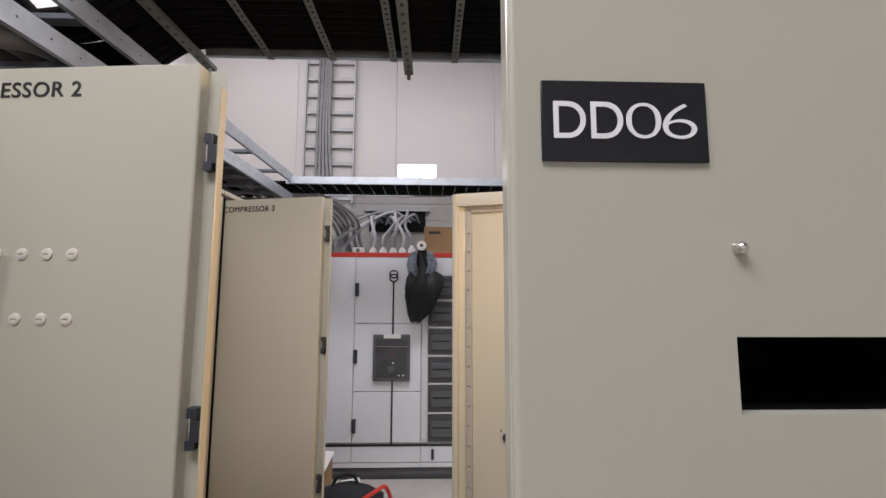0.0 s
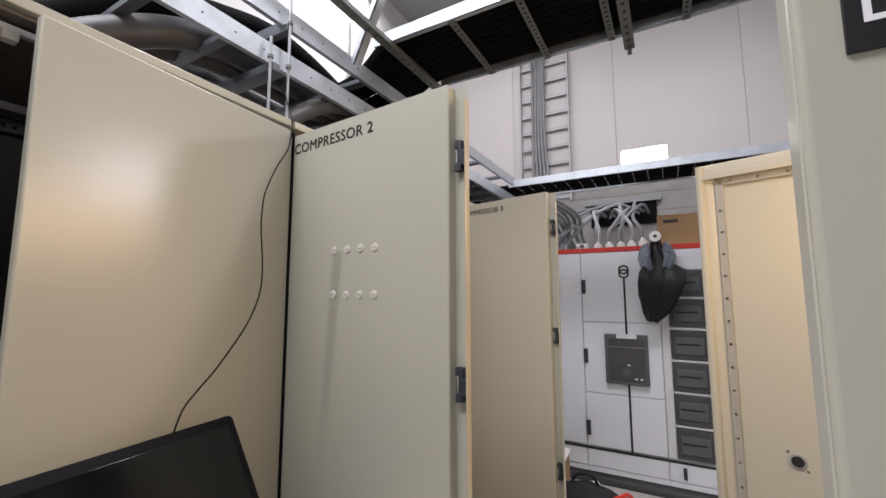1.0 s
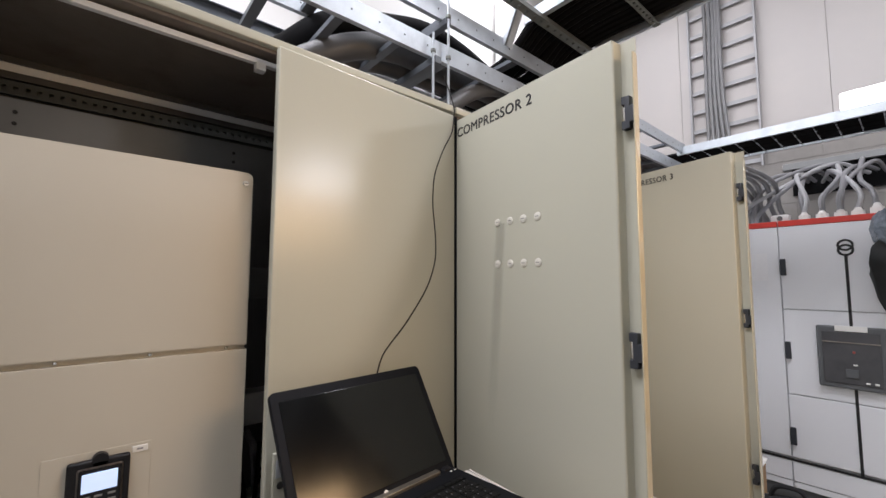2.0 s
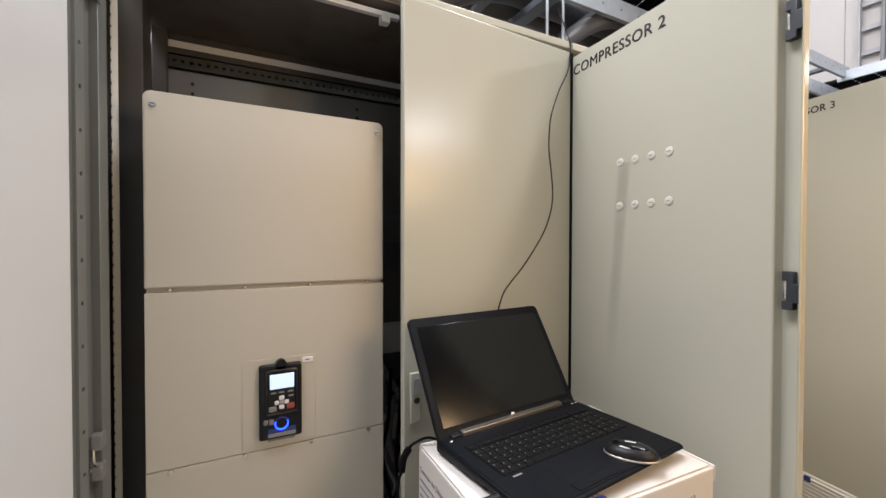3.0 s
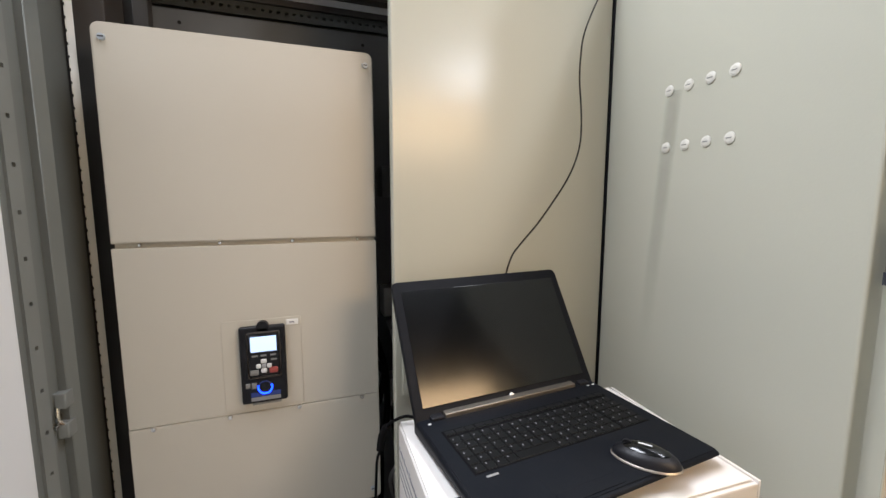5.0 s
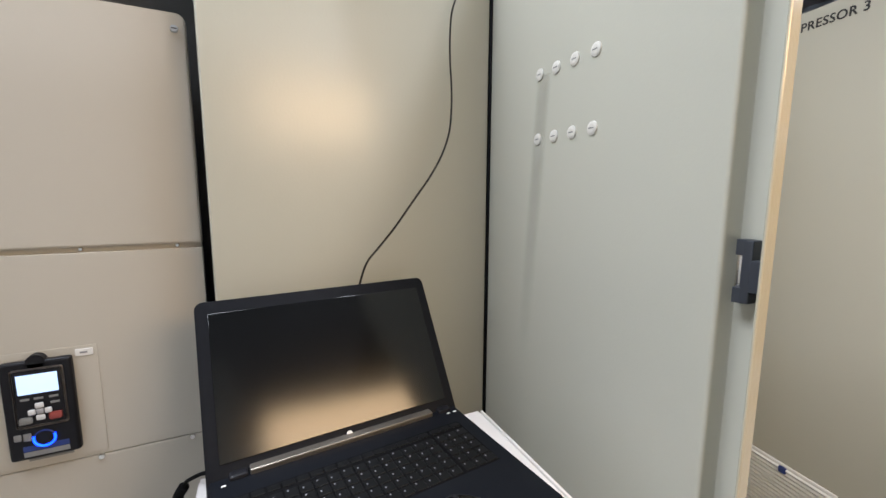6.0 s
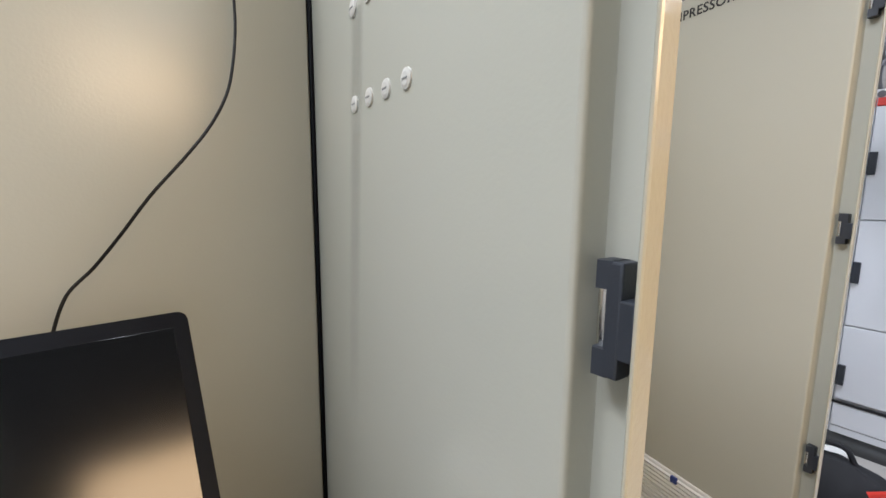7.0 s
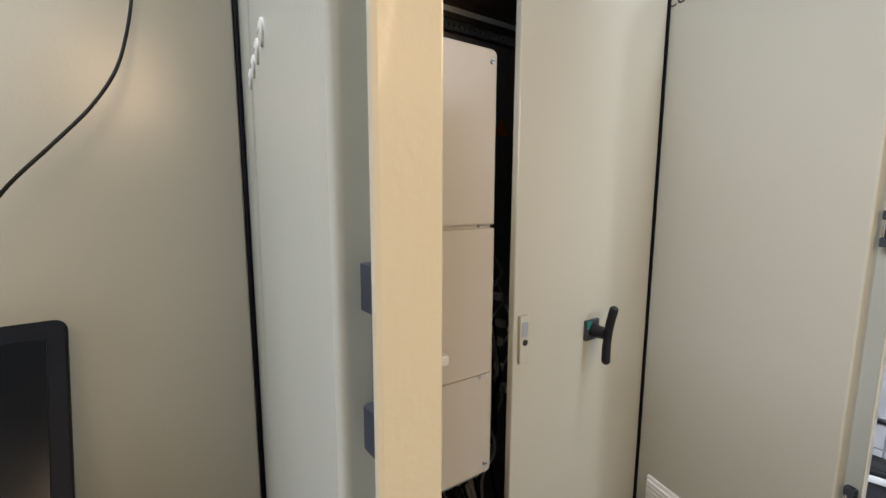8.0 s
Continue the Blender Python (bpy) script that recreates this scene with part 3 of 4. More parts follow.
# things on top of the switchgear

def sack(bm, rows, cx, cy, seed, lean=0.0):
    rings = []
    for z, rx, ry in rows:
        ring = []
        for k in range(28):
            a = 2 * math.pi * k / 28
            f = 1 + 0.26 * noise.noise((math.cos(a) * 2.2 + seed, math.sin(a) * 2.2, z * 9)) + 0.06 * math.sin(5 * a + z * 20)
            ring.append(bm.verts.new((cx + lean * (2.06 - z) + rx * f * math.cos(a), cy + ry * f * math.sin(a), z)))
        rings.append(ring)
    for a, b in zip(rings, rings[1:]):
        for k in range(28):
            bm.faces.new((a[k], a[(k + 1) % 28], b[(k + 1) % 28], b[k]))
    bm.faces.new(rings[0])
    bm.faces.new(rings[-1][::-1])
    return bm


def folded(rows, cy, seed, n=15, rough=0.22, pleat=0.10):
    """A creased bag: rings of height, middle and half widths, folded in and out at random."""
    bm, rings = bmesh.new(), []
    for z, cx, rx, ry in rows:
        ring = []
        for k in range(n):
            a = 2 * math.pi * (k + 0.3 * noise.noise((z * 5, seed, k))) / n
            f = 1 + rough * noise.noise((k * 1.7 + seed, z * 7, 0.5)) + (pleat if k % 2 else -pleat)
            ring.append(bm.verts.new((cx + rx * f * math.cos(a), cy + ry * f * math.sin(a), z + 0.03 * noise.noise((k * 2.3, z * 6, seed)))))
        rings.append(ring)
    for a, b in zip(rings, rings[1:]):
        for k in range(n):
            c = (k + 1) % n
            bm.faces.new((a[k], a[c], b[c]))
            bm.faces.new((a[k], b[c], b[k]))
    bm.faces.new(rings[0])
    bm.faces.new(rings[-1][::-1])
    bmesh.ops.recalc_face_normals(bm, faces=bm.faces)
    return bm


hang = thing("hanging_bag", pose(0, 0, 0), "black plastic bag with crumpled clear top hanging on the switchgear", "plastic bag")
part("sack", folded([(2.045, 0.243, 0.030, 0.03), (1.95, 0.243, 0.048, 0.045), (1.86, 0.250, 0.085, 0.06), (1.79, 0.268, 0.150, 0.075), (1.70, 0.262, 0.160, 0.085), (1.61, 0.236, 0.152, 0.08), (1.53, 0.226, 0.126, 0.065), (1.45, 0.205, 0.088, 0.045), (1.385, 0.182, 0.036, 0.02)], 3.765, 3, 22, 0.30, 0.085), "film", hang, "dull black plastic film")
part("wrap", folded([(2.01, 0.170, 0.018, 0.03), (1.97, 0.160, 0.040, 0.05), (1.90, 0.158, 0.048, 0.06), (1.83, 0.175, 0.046, 0.06), (1.785, 0.20, 0.03, 0.03)], 3.735, 7, 11, 0.4), "film_blue", hang, "crumpled clear film", smooth=False)
part("wrap", folded([(2.01, 0.310, 0.018, 0.03), (1.97, 0.325, 0.045, 0.05), (1.90, 0.338, 0.055, 0.06), (1.83, 0.318, 0.050, 0.06), (1.775, 0.29, 0.03, 0.03)], 3.735, 17, 11, 0.4), "film_blue", hang, "crumpled clear film", smooth=False)
bm = bmesh.new()
cyl(bm, (0.239, 3.66, 2.06), (0.239, 3.78, 2.06), 0.042, n=20)
part("roll", bm, "white_plastic", hang, "white cardboard roll end")
part("roll_core", cyl(bmesh.new(), (0.239, 3.656, 2.06), (0.239, 3.662, 2.06), 0.014, n=14), "ink", hang)
part("roll_bar", box(0.224, 0.254, 3.76, 3.90, 2.014, 2.03), "zinc", hang)
solid("cardboard_box", box(0.255, 0.62, 3.93, 4.25, 2.011, 2.27, 0.004), "carton", "brown cardboard box lying on the switchgear", "box")
cb = bpy.data.objects["cardboard_box"]
part("hand_hole", box(0.30, 0.41, 3.9275, 3.931, 2.20, 2.225, 0.001), "ink", cb, "dark hand hole")


# ---- open enclosure doors ----
def leaf_profile(w):
    return [(0, 0), (w - 0.005, 0), (w - 0.002, 0.0008), (w - 0.0005, 0.0025), (w, 0.005), (w + 0.0010, 0.022), (w + 0.003, 0.0258), (w + 0.0377, 0.0258),
            (w + 0.0377, 0.028), (w - 0.002, 0.028), (w - 0.004, 0.020), (0.03, 0.018), (0.03, 0.034), (0, 0.034)]


def door_clip(z, w, parent):
    """A charcoal clip in the edge gutter of a door: two blocks, a steel pin, a back block."""
    k = part("clip", box(w + 0.0165, w + 0.028, 0.0088, 0.0255, z, z + 0.075, 0.002), "clip", parent, "charcoal plastic clip")
    for z0 in (z + 0.057, z):
        part("clip_block", prism(bmesh.new(), [(w + 0.009, 0.010), (w + 0.0105, 0.0075), (w + 0.020, 0.0090), (w + 0.022, 0.012), (w + 0.022, 0.0255), (w + 0.0095, 0.0255)], z0, z0 + 0.018), "clip", k)
    part("clip_pin", box(w + 0.008, w + 0.015, 0.013, 0.021, z + 0.017, z + 0.058, 0.002), "chrome", k, "bright steel pin")
    part("clip_bar", box(w + 0.0105, w + 0.018, 0.0215, 0.0255, z + 0.016, z + 0.060, 0.001), "clip", k)
    part("clip_plate", box(w + 0.026, w + 0.0372, 0.009, 0.0255, z + 0.014, z + 0.052, 0.0015), "clip", k)


def open_leaf(cab, y, angle, w, words, text_at, text_w, text_h):
    d = part("left_door", moved(prism(bmesh.new(), leaf_profile(w), 0.09, 2.108), Matrix.Identity(4)), "paint", cab, "open door leaf")
    d.matrix_local = pose(0, y, 0, 0, 0, angle)
    bm = bmesh.new()
    bx(bm, 0.001, w - 0.004, 0.0008, 0.03, 2.106, 2.113, 0.001)
    part("door_top", bm, "paint", d)
    part("edge_flange", prism(bmesh.new(), [(w + 0.0378, 0.0262), (w + 0.0396, 0.004), (w + 0.0408, 0.0022), (w + 0.0420, 0.0015), (w + 0.0432, 0.0022), (w + 0.0438, 0.004), (w + 0.0404, 0.0240), (w + 0.0400, 0.0262)], 0.09, 2.065), "warm_paint", d, "door edge, paint colour warmed for the lamp light")
    for z in (1.897, 1.372, 0.757, 0.25):
        door_clip(z, w, d)
    bm = perforated(bmesh.new(), "z", 1.9, 0.026, 0.005, 0.076, 0.007, (0.058, 0.0227, 0.14))
    part("inner_strip", bm, "strip_grey", d, "perforated grey steel strip")
    bm = perforated(bmesh.new(), "z", 1.9, 0.03, 0.012, 0.076, 0.008, (w - 0.08, 0.018, 0.14))
    part("inner_strip", bm, "strip_grey", d, "perforated grey steel strip")
    part("hinge_frame", box(0.001, 0.029, 0.0342, 0.0362, 0.10, 2.10), "olive", d, "olive grey inner frame")
    part("hinge_frame", box(0.031, 0.096, 0.0183, 0.0225, 0.10, 2.10, 0.001), "olive", d, "olive grey inner frame")
    part("hinge_frame", box(0.0302, 0.0318, 0.0228, 0.0362, 0.10, 2.10), "olive", d, "olive grey inner frame")
    part("inner_panel", box(0.098, w - 0.09, 0.018, 0.026, 0.15, 2.03, 0.003), "light_grey", d, "light grey door lining")
    if words:
        t = text_bm(words, text_h, 0.0008, text_w)
        for dx, dz in ((0.0016, 0.0), (0.0008, 0.0010)):
            t.from_mesh(mesh_of(moved(text_bm(words, text_h, 0.0008, text_w), Matrix.Translation((dx, -0.0001 - 0.1 * dz, dz)))))
        part("lettering", moved(t, Matrix.Translation((text_at[0], -0.0006, text_at[1]))), "ink", d, "black lettering", smooth=False)
    return d


def lock(parent, y, z):
    k = part("door_lock", box(0, 0.010, y, y + 0.030, z, z + 0.13, 0.003), "paint", parent, "beige lock plate with round keyhole")
    part("lock_window", box(0.0095, 0.012, y + 0.006, y + 0.026, z + 0.075, z + 0.115, 0.001), "zinc", k)
    part("keyhole", cyl(bmesh.new(), (0.009, y + 0.017, z + 0.058), (0.0125, y + 0.017, z + 0.058), 0.008, n=16), "ink", k, "dark keyhole")


def rotary_handle(parent, y, z):
    p = part("switch_plate", box(0, 0.012, y - 0.029, y + 0.029, z - 0.031, z + 0.031, 0.003), "clip", parent, "dark switch plate with teal corner")
    part("teal_mark", box(0.0118, 0.0126, y - 0.027, y - 0.006, z + 0.004, z + 0.029), "green", p)
    k = part("switch_handle", cyl(bmesh.new(), (0.012, y, z), (0.055, y, z), 0.020, 0.017, 20), "black", parent, "black rotary isolator handle")
    bm = tube(bmesh.new(), [(0.062 + 0.006 * t * t, y + 0.012 * t, z + 0.072 * t) for t in (-1, -0.6, -0.2, 0.2, 0.6, 1)], 0.0125, 14)
    bmesh.ops.scale(bm, vec=(1, 0.86, 0.86), space=Matrix.Translation((-0.05, -y, -z - 0.003)), verts=[v for v in bm.verts if abs(v.co.z - z) < 0.03])
    for t in (-1, 1):
        bmesh.ops.create_uvsphere(bm, u_segments=14, v_segments=8, radius=0.0128, matrix=Matrix.Translation((0.068, y + 0.012 * t, z + 0.072 * t)))
    part("grip", bm, "black", k)


def cabinet(y0, width, angle, w, words, text_at, text_w, text_h, label, ajar=0.0, inset=0.0):
    """A two-leaf enclosure facing +x; the left leaf stands open, the right one is shut."""
    c = thing("electrical_cabinet", pose(-0.72, y0, 0), label, "cabinet", "compressor cabinets")
    part("base", box(-0.50, -0.03, 0.005, width - 0.005, 0, 0.08, 0.003), "plinth", c, "dark grey plinth")
    part("floor_plate", box(-0.50, -0.03, 0.005, width - 0.005, 0.08, 0.09), "inside", c)
    part("roof", box(-0.52, -0.022, 0.0, width - 0.003, 2.135, 2.150, 0.003), "roof_rust", c, "rust-brown steel roof plate")
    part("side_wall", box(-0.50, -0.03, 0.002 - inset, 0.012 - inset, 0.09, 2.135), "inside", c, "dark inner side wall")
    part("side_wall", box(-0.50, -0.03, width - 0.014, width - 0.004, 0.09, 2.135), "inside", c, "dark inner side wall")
    part("back_panel", box(-0.50, -0.49, 0.002 - inset, width - 0.014, 0.09, 2.098), "inside", c, "dark rear panel with a pale strip above")
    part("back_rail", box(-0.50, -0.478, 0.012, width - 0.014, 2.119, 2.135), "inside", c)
    # solid pale strip put where a gap would let bright wall show
    part("rear_strip", box(-0.50, -0.484, 0.012, width - 0.014, 2.098, 2.119), "light_grey", c, "pale grey strip in place of a bright gap")
    part("mounting_plate", box(-0.47, -0.46, 0.04, width - 0.04, 0.12, 2.020), "inside_grey", c, "grey mounting plate")
    part("top_fascia", box(-0.022, 0.0, 0.004, width - 0.006, 2.143, 2.166, 0.003), "paint", c)
    part("top_rail", box(-0.066, -0.050, 0.03, width * 0.515, 2.112, 2.126, 0.002), "light_grey", c, "pale top rail of the opening")
    part("rail_clip", box(-0.066, -0.040, width * 0.47, width * 0.49, 2.092, 2.112, 0.002), "white_plastic", c, "small white clip")
    part("inner_rail", perforated(bmesh.new(), "y", width - 0.06, 0.036, 0.008, 0.022, 0.009, (-0.470, 0.03, 2.030)), "rail_dark", c, "dark perforated inner rail")
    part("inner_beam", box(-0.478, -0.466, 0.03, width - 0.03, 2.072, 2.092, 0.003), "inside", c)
    for yy in (0.11, 0.62):
        for k in range(2):
            part("bolt", cyl(bmesh.new(), (-0.461, yy, 1.985 - 0.03 * k), (-0.457, yy, 1.985 - 0.03 * k), 0.005, n=10), "ink", c)
    # the front frame: a pale sealing lip and dark posts
    bm = box(0, 0.011, 0, 0.004, 0, 2.02)
    for k in range(80):
        bx(bm, 0.0108, 0.0130, 0.0005, 0.0035, 0.0252 * k + 0.003, 0.0252 * k + 0.022)
    part("upright", moved(bm, pose(-0.15, 0.034 - inset, 0.09, 0, 0, -62)), "plug", c, "pale upright with toothed edge")
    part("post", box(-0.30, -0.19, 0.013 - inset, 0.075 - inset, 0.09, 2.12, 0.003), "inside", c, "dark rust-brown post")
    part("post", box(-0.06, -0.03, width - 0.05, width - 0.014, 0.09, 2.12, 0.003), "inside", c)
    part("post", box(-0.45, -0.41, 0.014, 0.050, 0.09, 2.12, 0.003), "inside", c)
    for z in (1.062, 1.942, 0.3):
        y = 0.018 - inset
        h = part("hinge", box(0.022, 0.050, y, y + 0.010, z, z + 0.086, 0.002), "strip_grey", c, "dull grey hinge")
        for k in (0, 0.056):
            part("hinge_knuckle", box(0.024, 0.052, y + 0.0095, y + 0.028, z + k, z + k + 0.030, 0.003), "strip_grey", h)
        part("hinge_spring", tube(bmesh.new(), [(0.050, y + 0.020, z + 0.028), (0.056, y + 0.016, z + 0.040), (0.052, y + 0.014, z + 0.060)], 0.003, 8), "chrome", h, "bright steel spring")
        part("hinge_pin", cyl(bmesh.new(), (0.052, y + 0.010, z + 0.026), (0.059, y + 0.010, z + 0.026), 0.005, 0.004, 12), "chrome", h, "bright pin end")
    part("jamb", box(-0.150, -0.031, 0.0125 - inset, 0.016 - inset, 0.09, 2.12), "olive", c, "olive grey jamb")
    open_leaf(c, -inset * 0.7, angle, w, words, text_at, text_w, text_h)
    r = part("right_door", box(-0.022, 0.0, -0.605, 0, 0.09, 2.129, 0.004, 3), "paint", c, "right door leaf a little ajar" if ajar else "shut right door leaf")
    r.matrix_local = pose(0.004 if ajar else 0, width - 0.008, 0, 0, 0, ajar)
    lock(r, -0.590, 1.037)
    rotary_handle(r, -0.297, 1.08)
    # black filler paints the gap's dark line, proud of the door
    part("door_seam", box(-0.03, 0.0068, width - 0.0076, width - 0.0012, 0.09, 2.125), "cable", c, "black strip filling the door gap")
    return c


W = 1.214
Y1C, Y2C, Y3C = 0.934 - W, 0.934, 0.934 + W
cabinet(Y1C, W, -12.0, 0.592, "COMPRESSOR 1", (0.010, 2.050), 0.335, 0.045, "pebble grey electrical cabinet standing open with a drive inside", 3.3, 0.045)
cabinet(Y2C, W, -4.6, 0.592, "COMPRESSOR 2", (0.010, 2.050), 0.335, 0.045, "pebble grey electrical cabinet lettered COMPRESSOR 2 with open door")
cabinet(Y3C, 1.16, -12.0, 0.536, "COMPRESSOR 3", (0.001, 2.050), 0.280, 0.040, "pebble grey electrical cabinet lettered COMPRESSOR 3 with open door")
cabs = [o for o in bpy.data.objects if o.name.startswith("electrical_cabinet")]
cabs.sort(key=lambda o: o.matrix_world.translation.y)
leaf2 = next(o for o in cabs[1].children if o.name.startswith("left_door"))
leaf3 = next(o for o in cabs[2].children if o.name.startswith("left_door"))
# white blanking plugs on the second cabinet's open leaf
for r in range(2):
    for k in range(4):
        u, z = 0.206 + 0.0515 * k, 1.608 + 0.124 * r
        bm = cyl(bmesh.new(), (u, 0.0, z), (u, -0.002, z), 0.0118, 0.0112, 24)
        cyl(bm, (u, -0.002, z), (u, -0.0032, z), 0.0105, 0.007, 24)
        p = part("blanking_plug", bm, "plug", leaf2, "white plastic blanking plug")
        part("plug_slot", box(u - 0.006, u + 0.006, -0.0036, -0.0030, z - 0.001, z + 0.001), "key_grey", p)
# faint darker streak below the hinge-side plugs
part("dirt_run", box(-0.025, 0.025, -0.0004, -0.0001, -0.32, 0.30), "streak", leaf2, "faint grey streak under the plugs").matrix_local = pose(0.196, 0, 1.43, 0, 4.5, 0)
# louvred ventilation grille on the third cabinet's open leaf
g = part("ventilation_grille", box(0.052, 0.38, -0.012, 0, 0.20, 0.525, 0.006), "white_plastic", leaf3, "white louvred ventilation grille")
for k in range(20):
    part("louvre", moved(box(-0.155, 0.155, -0.006, 0.004, -0.0035, 0.0035, 0.001, 1), pose(0.216, -0.013, 0.215 + 0.0155 * k, 28, 0, 0)), "white_plastic", g, smooth=False)
part("badge", box(0.205, 0.228, -0.022, -0.012, 0.495, 0.518, 0.002), "blue", g, "small blue badge")


# ---- the drives inside the cabinets ----
def drive(y0, screen):
    d = thing("frequency_drive", pose(-0.777, y0, 0.0), "beige frequency drive with keypad mounted inside the open cabinet", "frequency drive", "frequency drives")
    w = 0.532
    part("chassis", box(-0.22, -0.022, 0.02, w - 0.02, 0.69, 1.80, 0.004), "inside_grey", d, "grey steel chassis")
    bm = box(-0.022, 0.0, 0, w, 1.402, 1.826, 0.0)
    es = [e for e in bm.edges if abs(e.verts[0].co.x - e.verts[1].co.x) > 0.01 and e.verts[0].co.z > 1.6]
    bmesh.ops.bevel(bm, geom=es, offset=0.016, segments=5, affect="EDGES", profile=0.5)
    bmesh.ops.bevel(bm, geom=[e for e in bm.edges if all(v.co.x > -0.001 for v in e.verts)], offset=0.003, segments=2, affect="EDGES")
    part("top_cover", bm, "drive", d)
    part("cover_lip", box(-0.026, -0.015, 0.002, w - 0.002, 1.391, 1.404), "drive", d)
    part("middle_cover", box(-0.022, 0.0, 0, w, 1.0045, 1.392, 0.0015), "drive", d)
    bm = box(-0.022, 0.001, 0, w, 0.718, 1.003, 0.0)
    es = [e for e in bm.edges if abs(e.verts[0].co.x - e.verts[1].co.x) > 0.01 and e.verts[0].co.z < 0.8]
    bmesh.ops.bevel(bm, geom=es, offset=0.012, segments=4, affect="EDGES", profile=0.5)
    bmesh.ops.bevel(bm, geom=[e for e in bm.edges if all(v.co.x > 0.0005 for v in e.verts)], offset=0.0012, segments=2, affect="EDGES")
    part("lower_cover", bm, "drive", d)
    for yy, z in ((0.018, 1.797), (w - 0.018, 1.797), (w - 0.02, 0.745)):
        bm = cyl(bmesh.new(), (0, yy, z), (0.005, yy, z), 0.0068, 0.006, 18)
        k = part("screw", bm, "zinc", d, "bright screw")
        part("screw_slot", box(0.005, 0.0054, yy - 0.0045, yy + 0.0045, z - 0.001, z + 0.001), "ink", k)
    for k in range(4):
        yy = 0.045 + 0.148 * k
        part("screw", cyl(bmesh.new(), (0, yy, 1.0), (0.005, yy, 1.0), 0.0055, 0.0045, 14), "chrome", d, "bright screw")
        part("screw", cyl(bmesh.new(), (-0.016, yy, 1.397), (-0.010, yy, 1.397), 0.004, 0.003, 12), "chrome", d, "bright screw")
    part("rating_label", box(0, 0.0012, 0.235, 0.31, 0.735, 0.765), "key_grey", d, "faded rating label")
    # keypad in a shallow frame
    fr = part("keypad_frame", box(0, 0.0015, 0.185, 0.352, 1.012, 1.222, 0.001), "drive", d)
    k = part("keypad", box(0, 0.016, 0.221, 0.317, 1.030, 1.209, 0.005, 3), "black", d, "black keypad unit")
    part("pull_tab", cyl(bmesh.new(), (0.002, 0.270, 1.207), (0.016, 0.270, 1.207), 0.013, n=20), "black", k)
    part("bezel", box(0.014, 0.0185, 0.236, 0.306, 1.090, 1.197, 0.004, 3), "silver", k, "thin silver bezel")
    part("bezel_face", box(0.016, 0.0195, 0.2375, 0.3045, 1.0925, 1.1955, 0.004, 3), "black", k)
    if screen:
        part("display", box(0.019, 0.0205, 0.244, 0.298, 1.152, 1.187, 0.001), "lcd", k, "lit pale display")
        part("ring_light", tube(bmesh.new(), [(0.0175, 0.270 + 0.0145 * math.cos(a), 1.067 + 0.0145 * math.sin(a)) for a in [math.pi + k2 * math.pi / 16 for k2 in range(-2, 19)]], 0.0018, 6, smooth=False), "led", k, "blue ring light")
        part("ring_light", tube(bmesh.new(), [(0.0172, 0.270 + 0.0145 * math.cos(a), 1.067 + 0.0145 * math.sin(a)) for a in [k2 * math.pi / 16 for k2 in range(0, 17)]], 0.0012, 6, smooth=False), "blue", k)
    part("ring_boss", cyl(bmesh.new(), (0.012, 0.270, 1.067), (0.0175, 0.270, 1.067), 0.012, n=24), "black", k)
    for yy, z, mat in ((0.252, 1.143, "key_grey"), (0.270, 1.143, "key_grey"), (0.290, 1.143, "key_grey"), (0.291, 1.132, "key_grey")):
        part("key", box(0.0192, 0.0207, yy - 0.006, yy + 0.006, z - 0.0018, z + 0.0018), mat, k)
    for yy, z, sy, sz, mat in ((0.270, 1.130, 0.006, 0.005, "light_grey"), (0.270, 1.108, 0.006, 0.005, "light_grey"), (0.259, 1.119, 0.005, 0.005, "light_grey"), (0.281, 1.119, 0.005, 0.005, "light_grey"), (0.270, 1.119, 0.005, 0.005, "cable_light")):
        part("key", box(0.019, 0.0225, yy - sy, yy + sy, z - sz, z + sz, 0.002), mat, k, "pale grey arrow key")
    part("key", box(0.019, 0.0222, 0.241, 0.259, 1.099, 1.111, 0.003), "key_grey", k)
    part("key", box(0.019, 0.0222, 0.281, 0.299, 1.101, 1.114, 0.003), "key_red", k, "dull red stop key")
    part("socket", box(0.015, 0.0175, 0.230, 0.240, 1.068, 1.080, 0.002), "key_grey", k)
    part("socket", box(0.015, 0.0175, 0.242, 0.253, 1.066, 1.080, 0.002), "key_grey", k)
    part("logo_bar", box(0.0155, 0.0165, 0.240, 0.302, 1.036, 1.045), "key_grey", k, "grey bar of lettering")
    part("logo_bar", box(0.0155, 0.0163, 0.240, 0.302, 1.046, 1.056), "blue", k, "dark blue plate")
    part("label_strip", box(0.0, 0.002, 0.240, 0.302, 1.020, 1.027), "key_grey", d, "grey lettering strip")
    t = part("white_tag", box(0.0, 0.003, 0.320, 0.346, 1.203, 1.216, 0.001), "white_plastic", d, "small white tag")
    part("tag_mark", box(0.003, 0.0034, 0.327, 0.338, 1.208, 1.211), "ink_grey", t)
    return d


drive(-0.232, True)
drive(-0.232 + 1.212, True)
# something white clipped on the second drive
bm = box(0, 0.03, -0.012, 0.012, -0.012, 0.014, 0.006, 2)
solid("plastic_clip", bm, "white_plastic", "small white plastic clip on the drive cover", "clip", m=pose(-0.775, 1.343, 1.081))
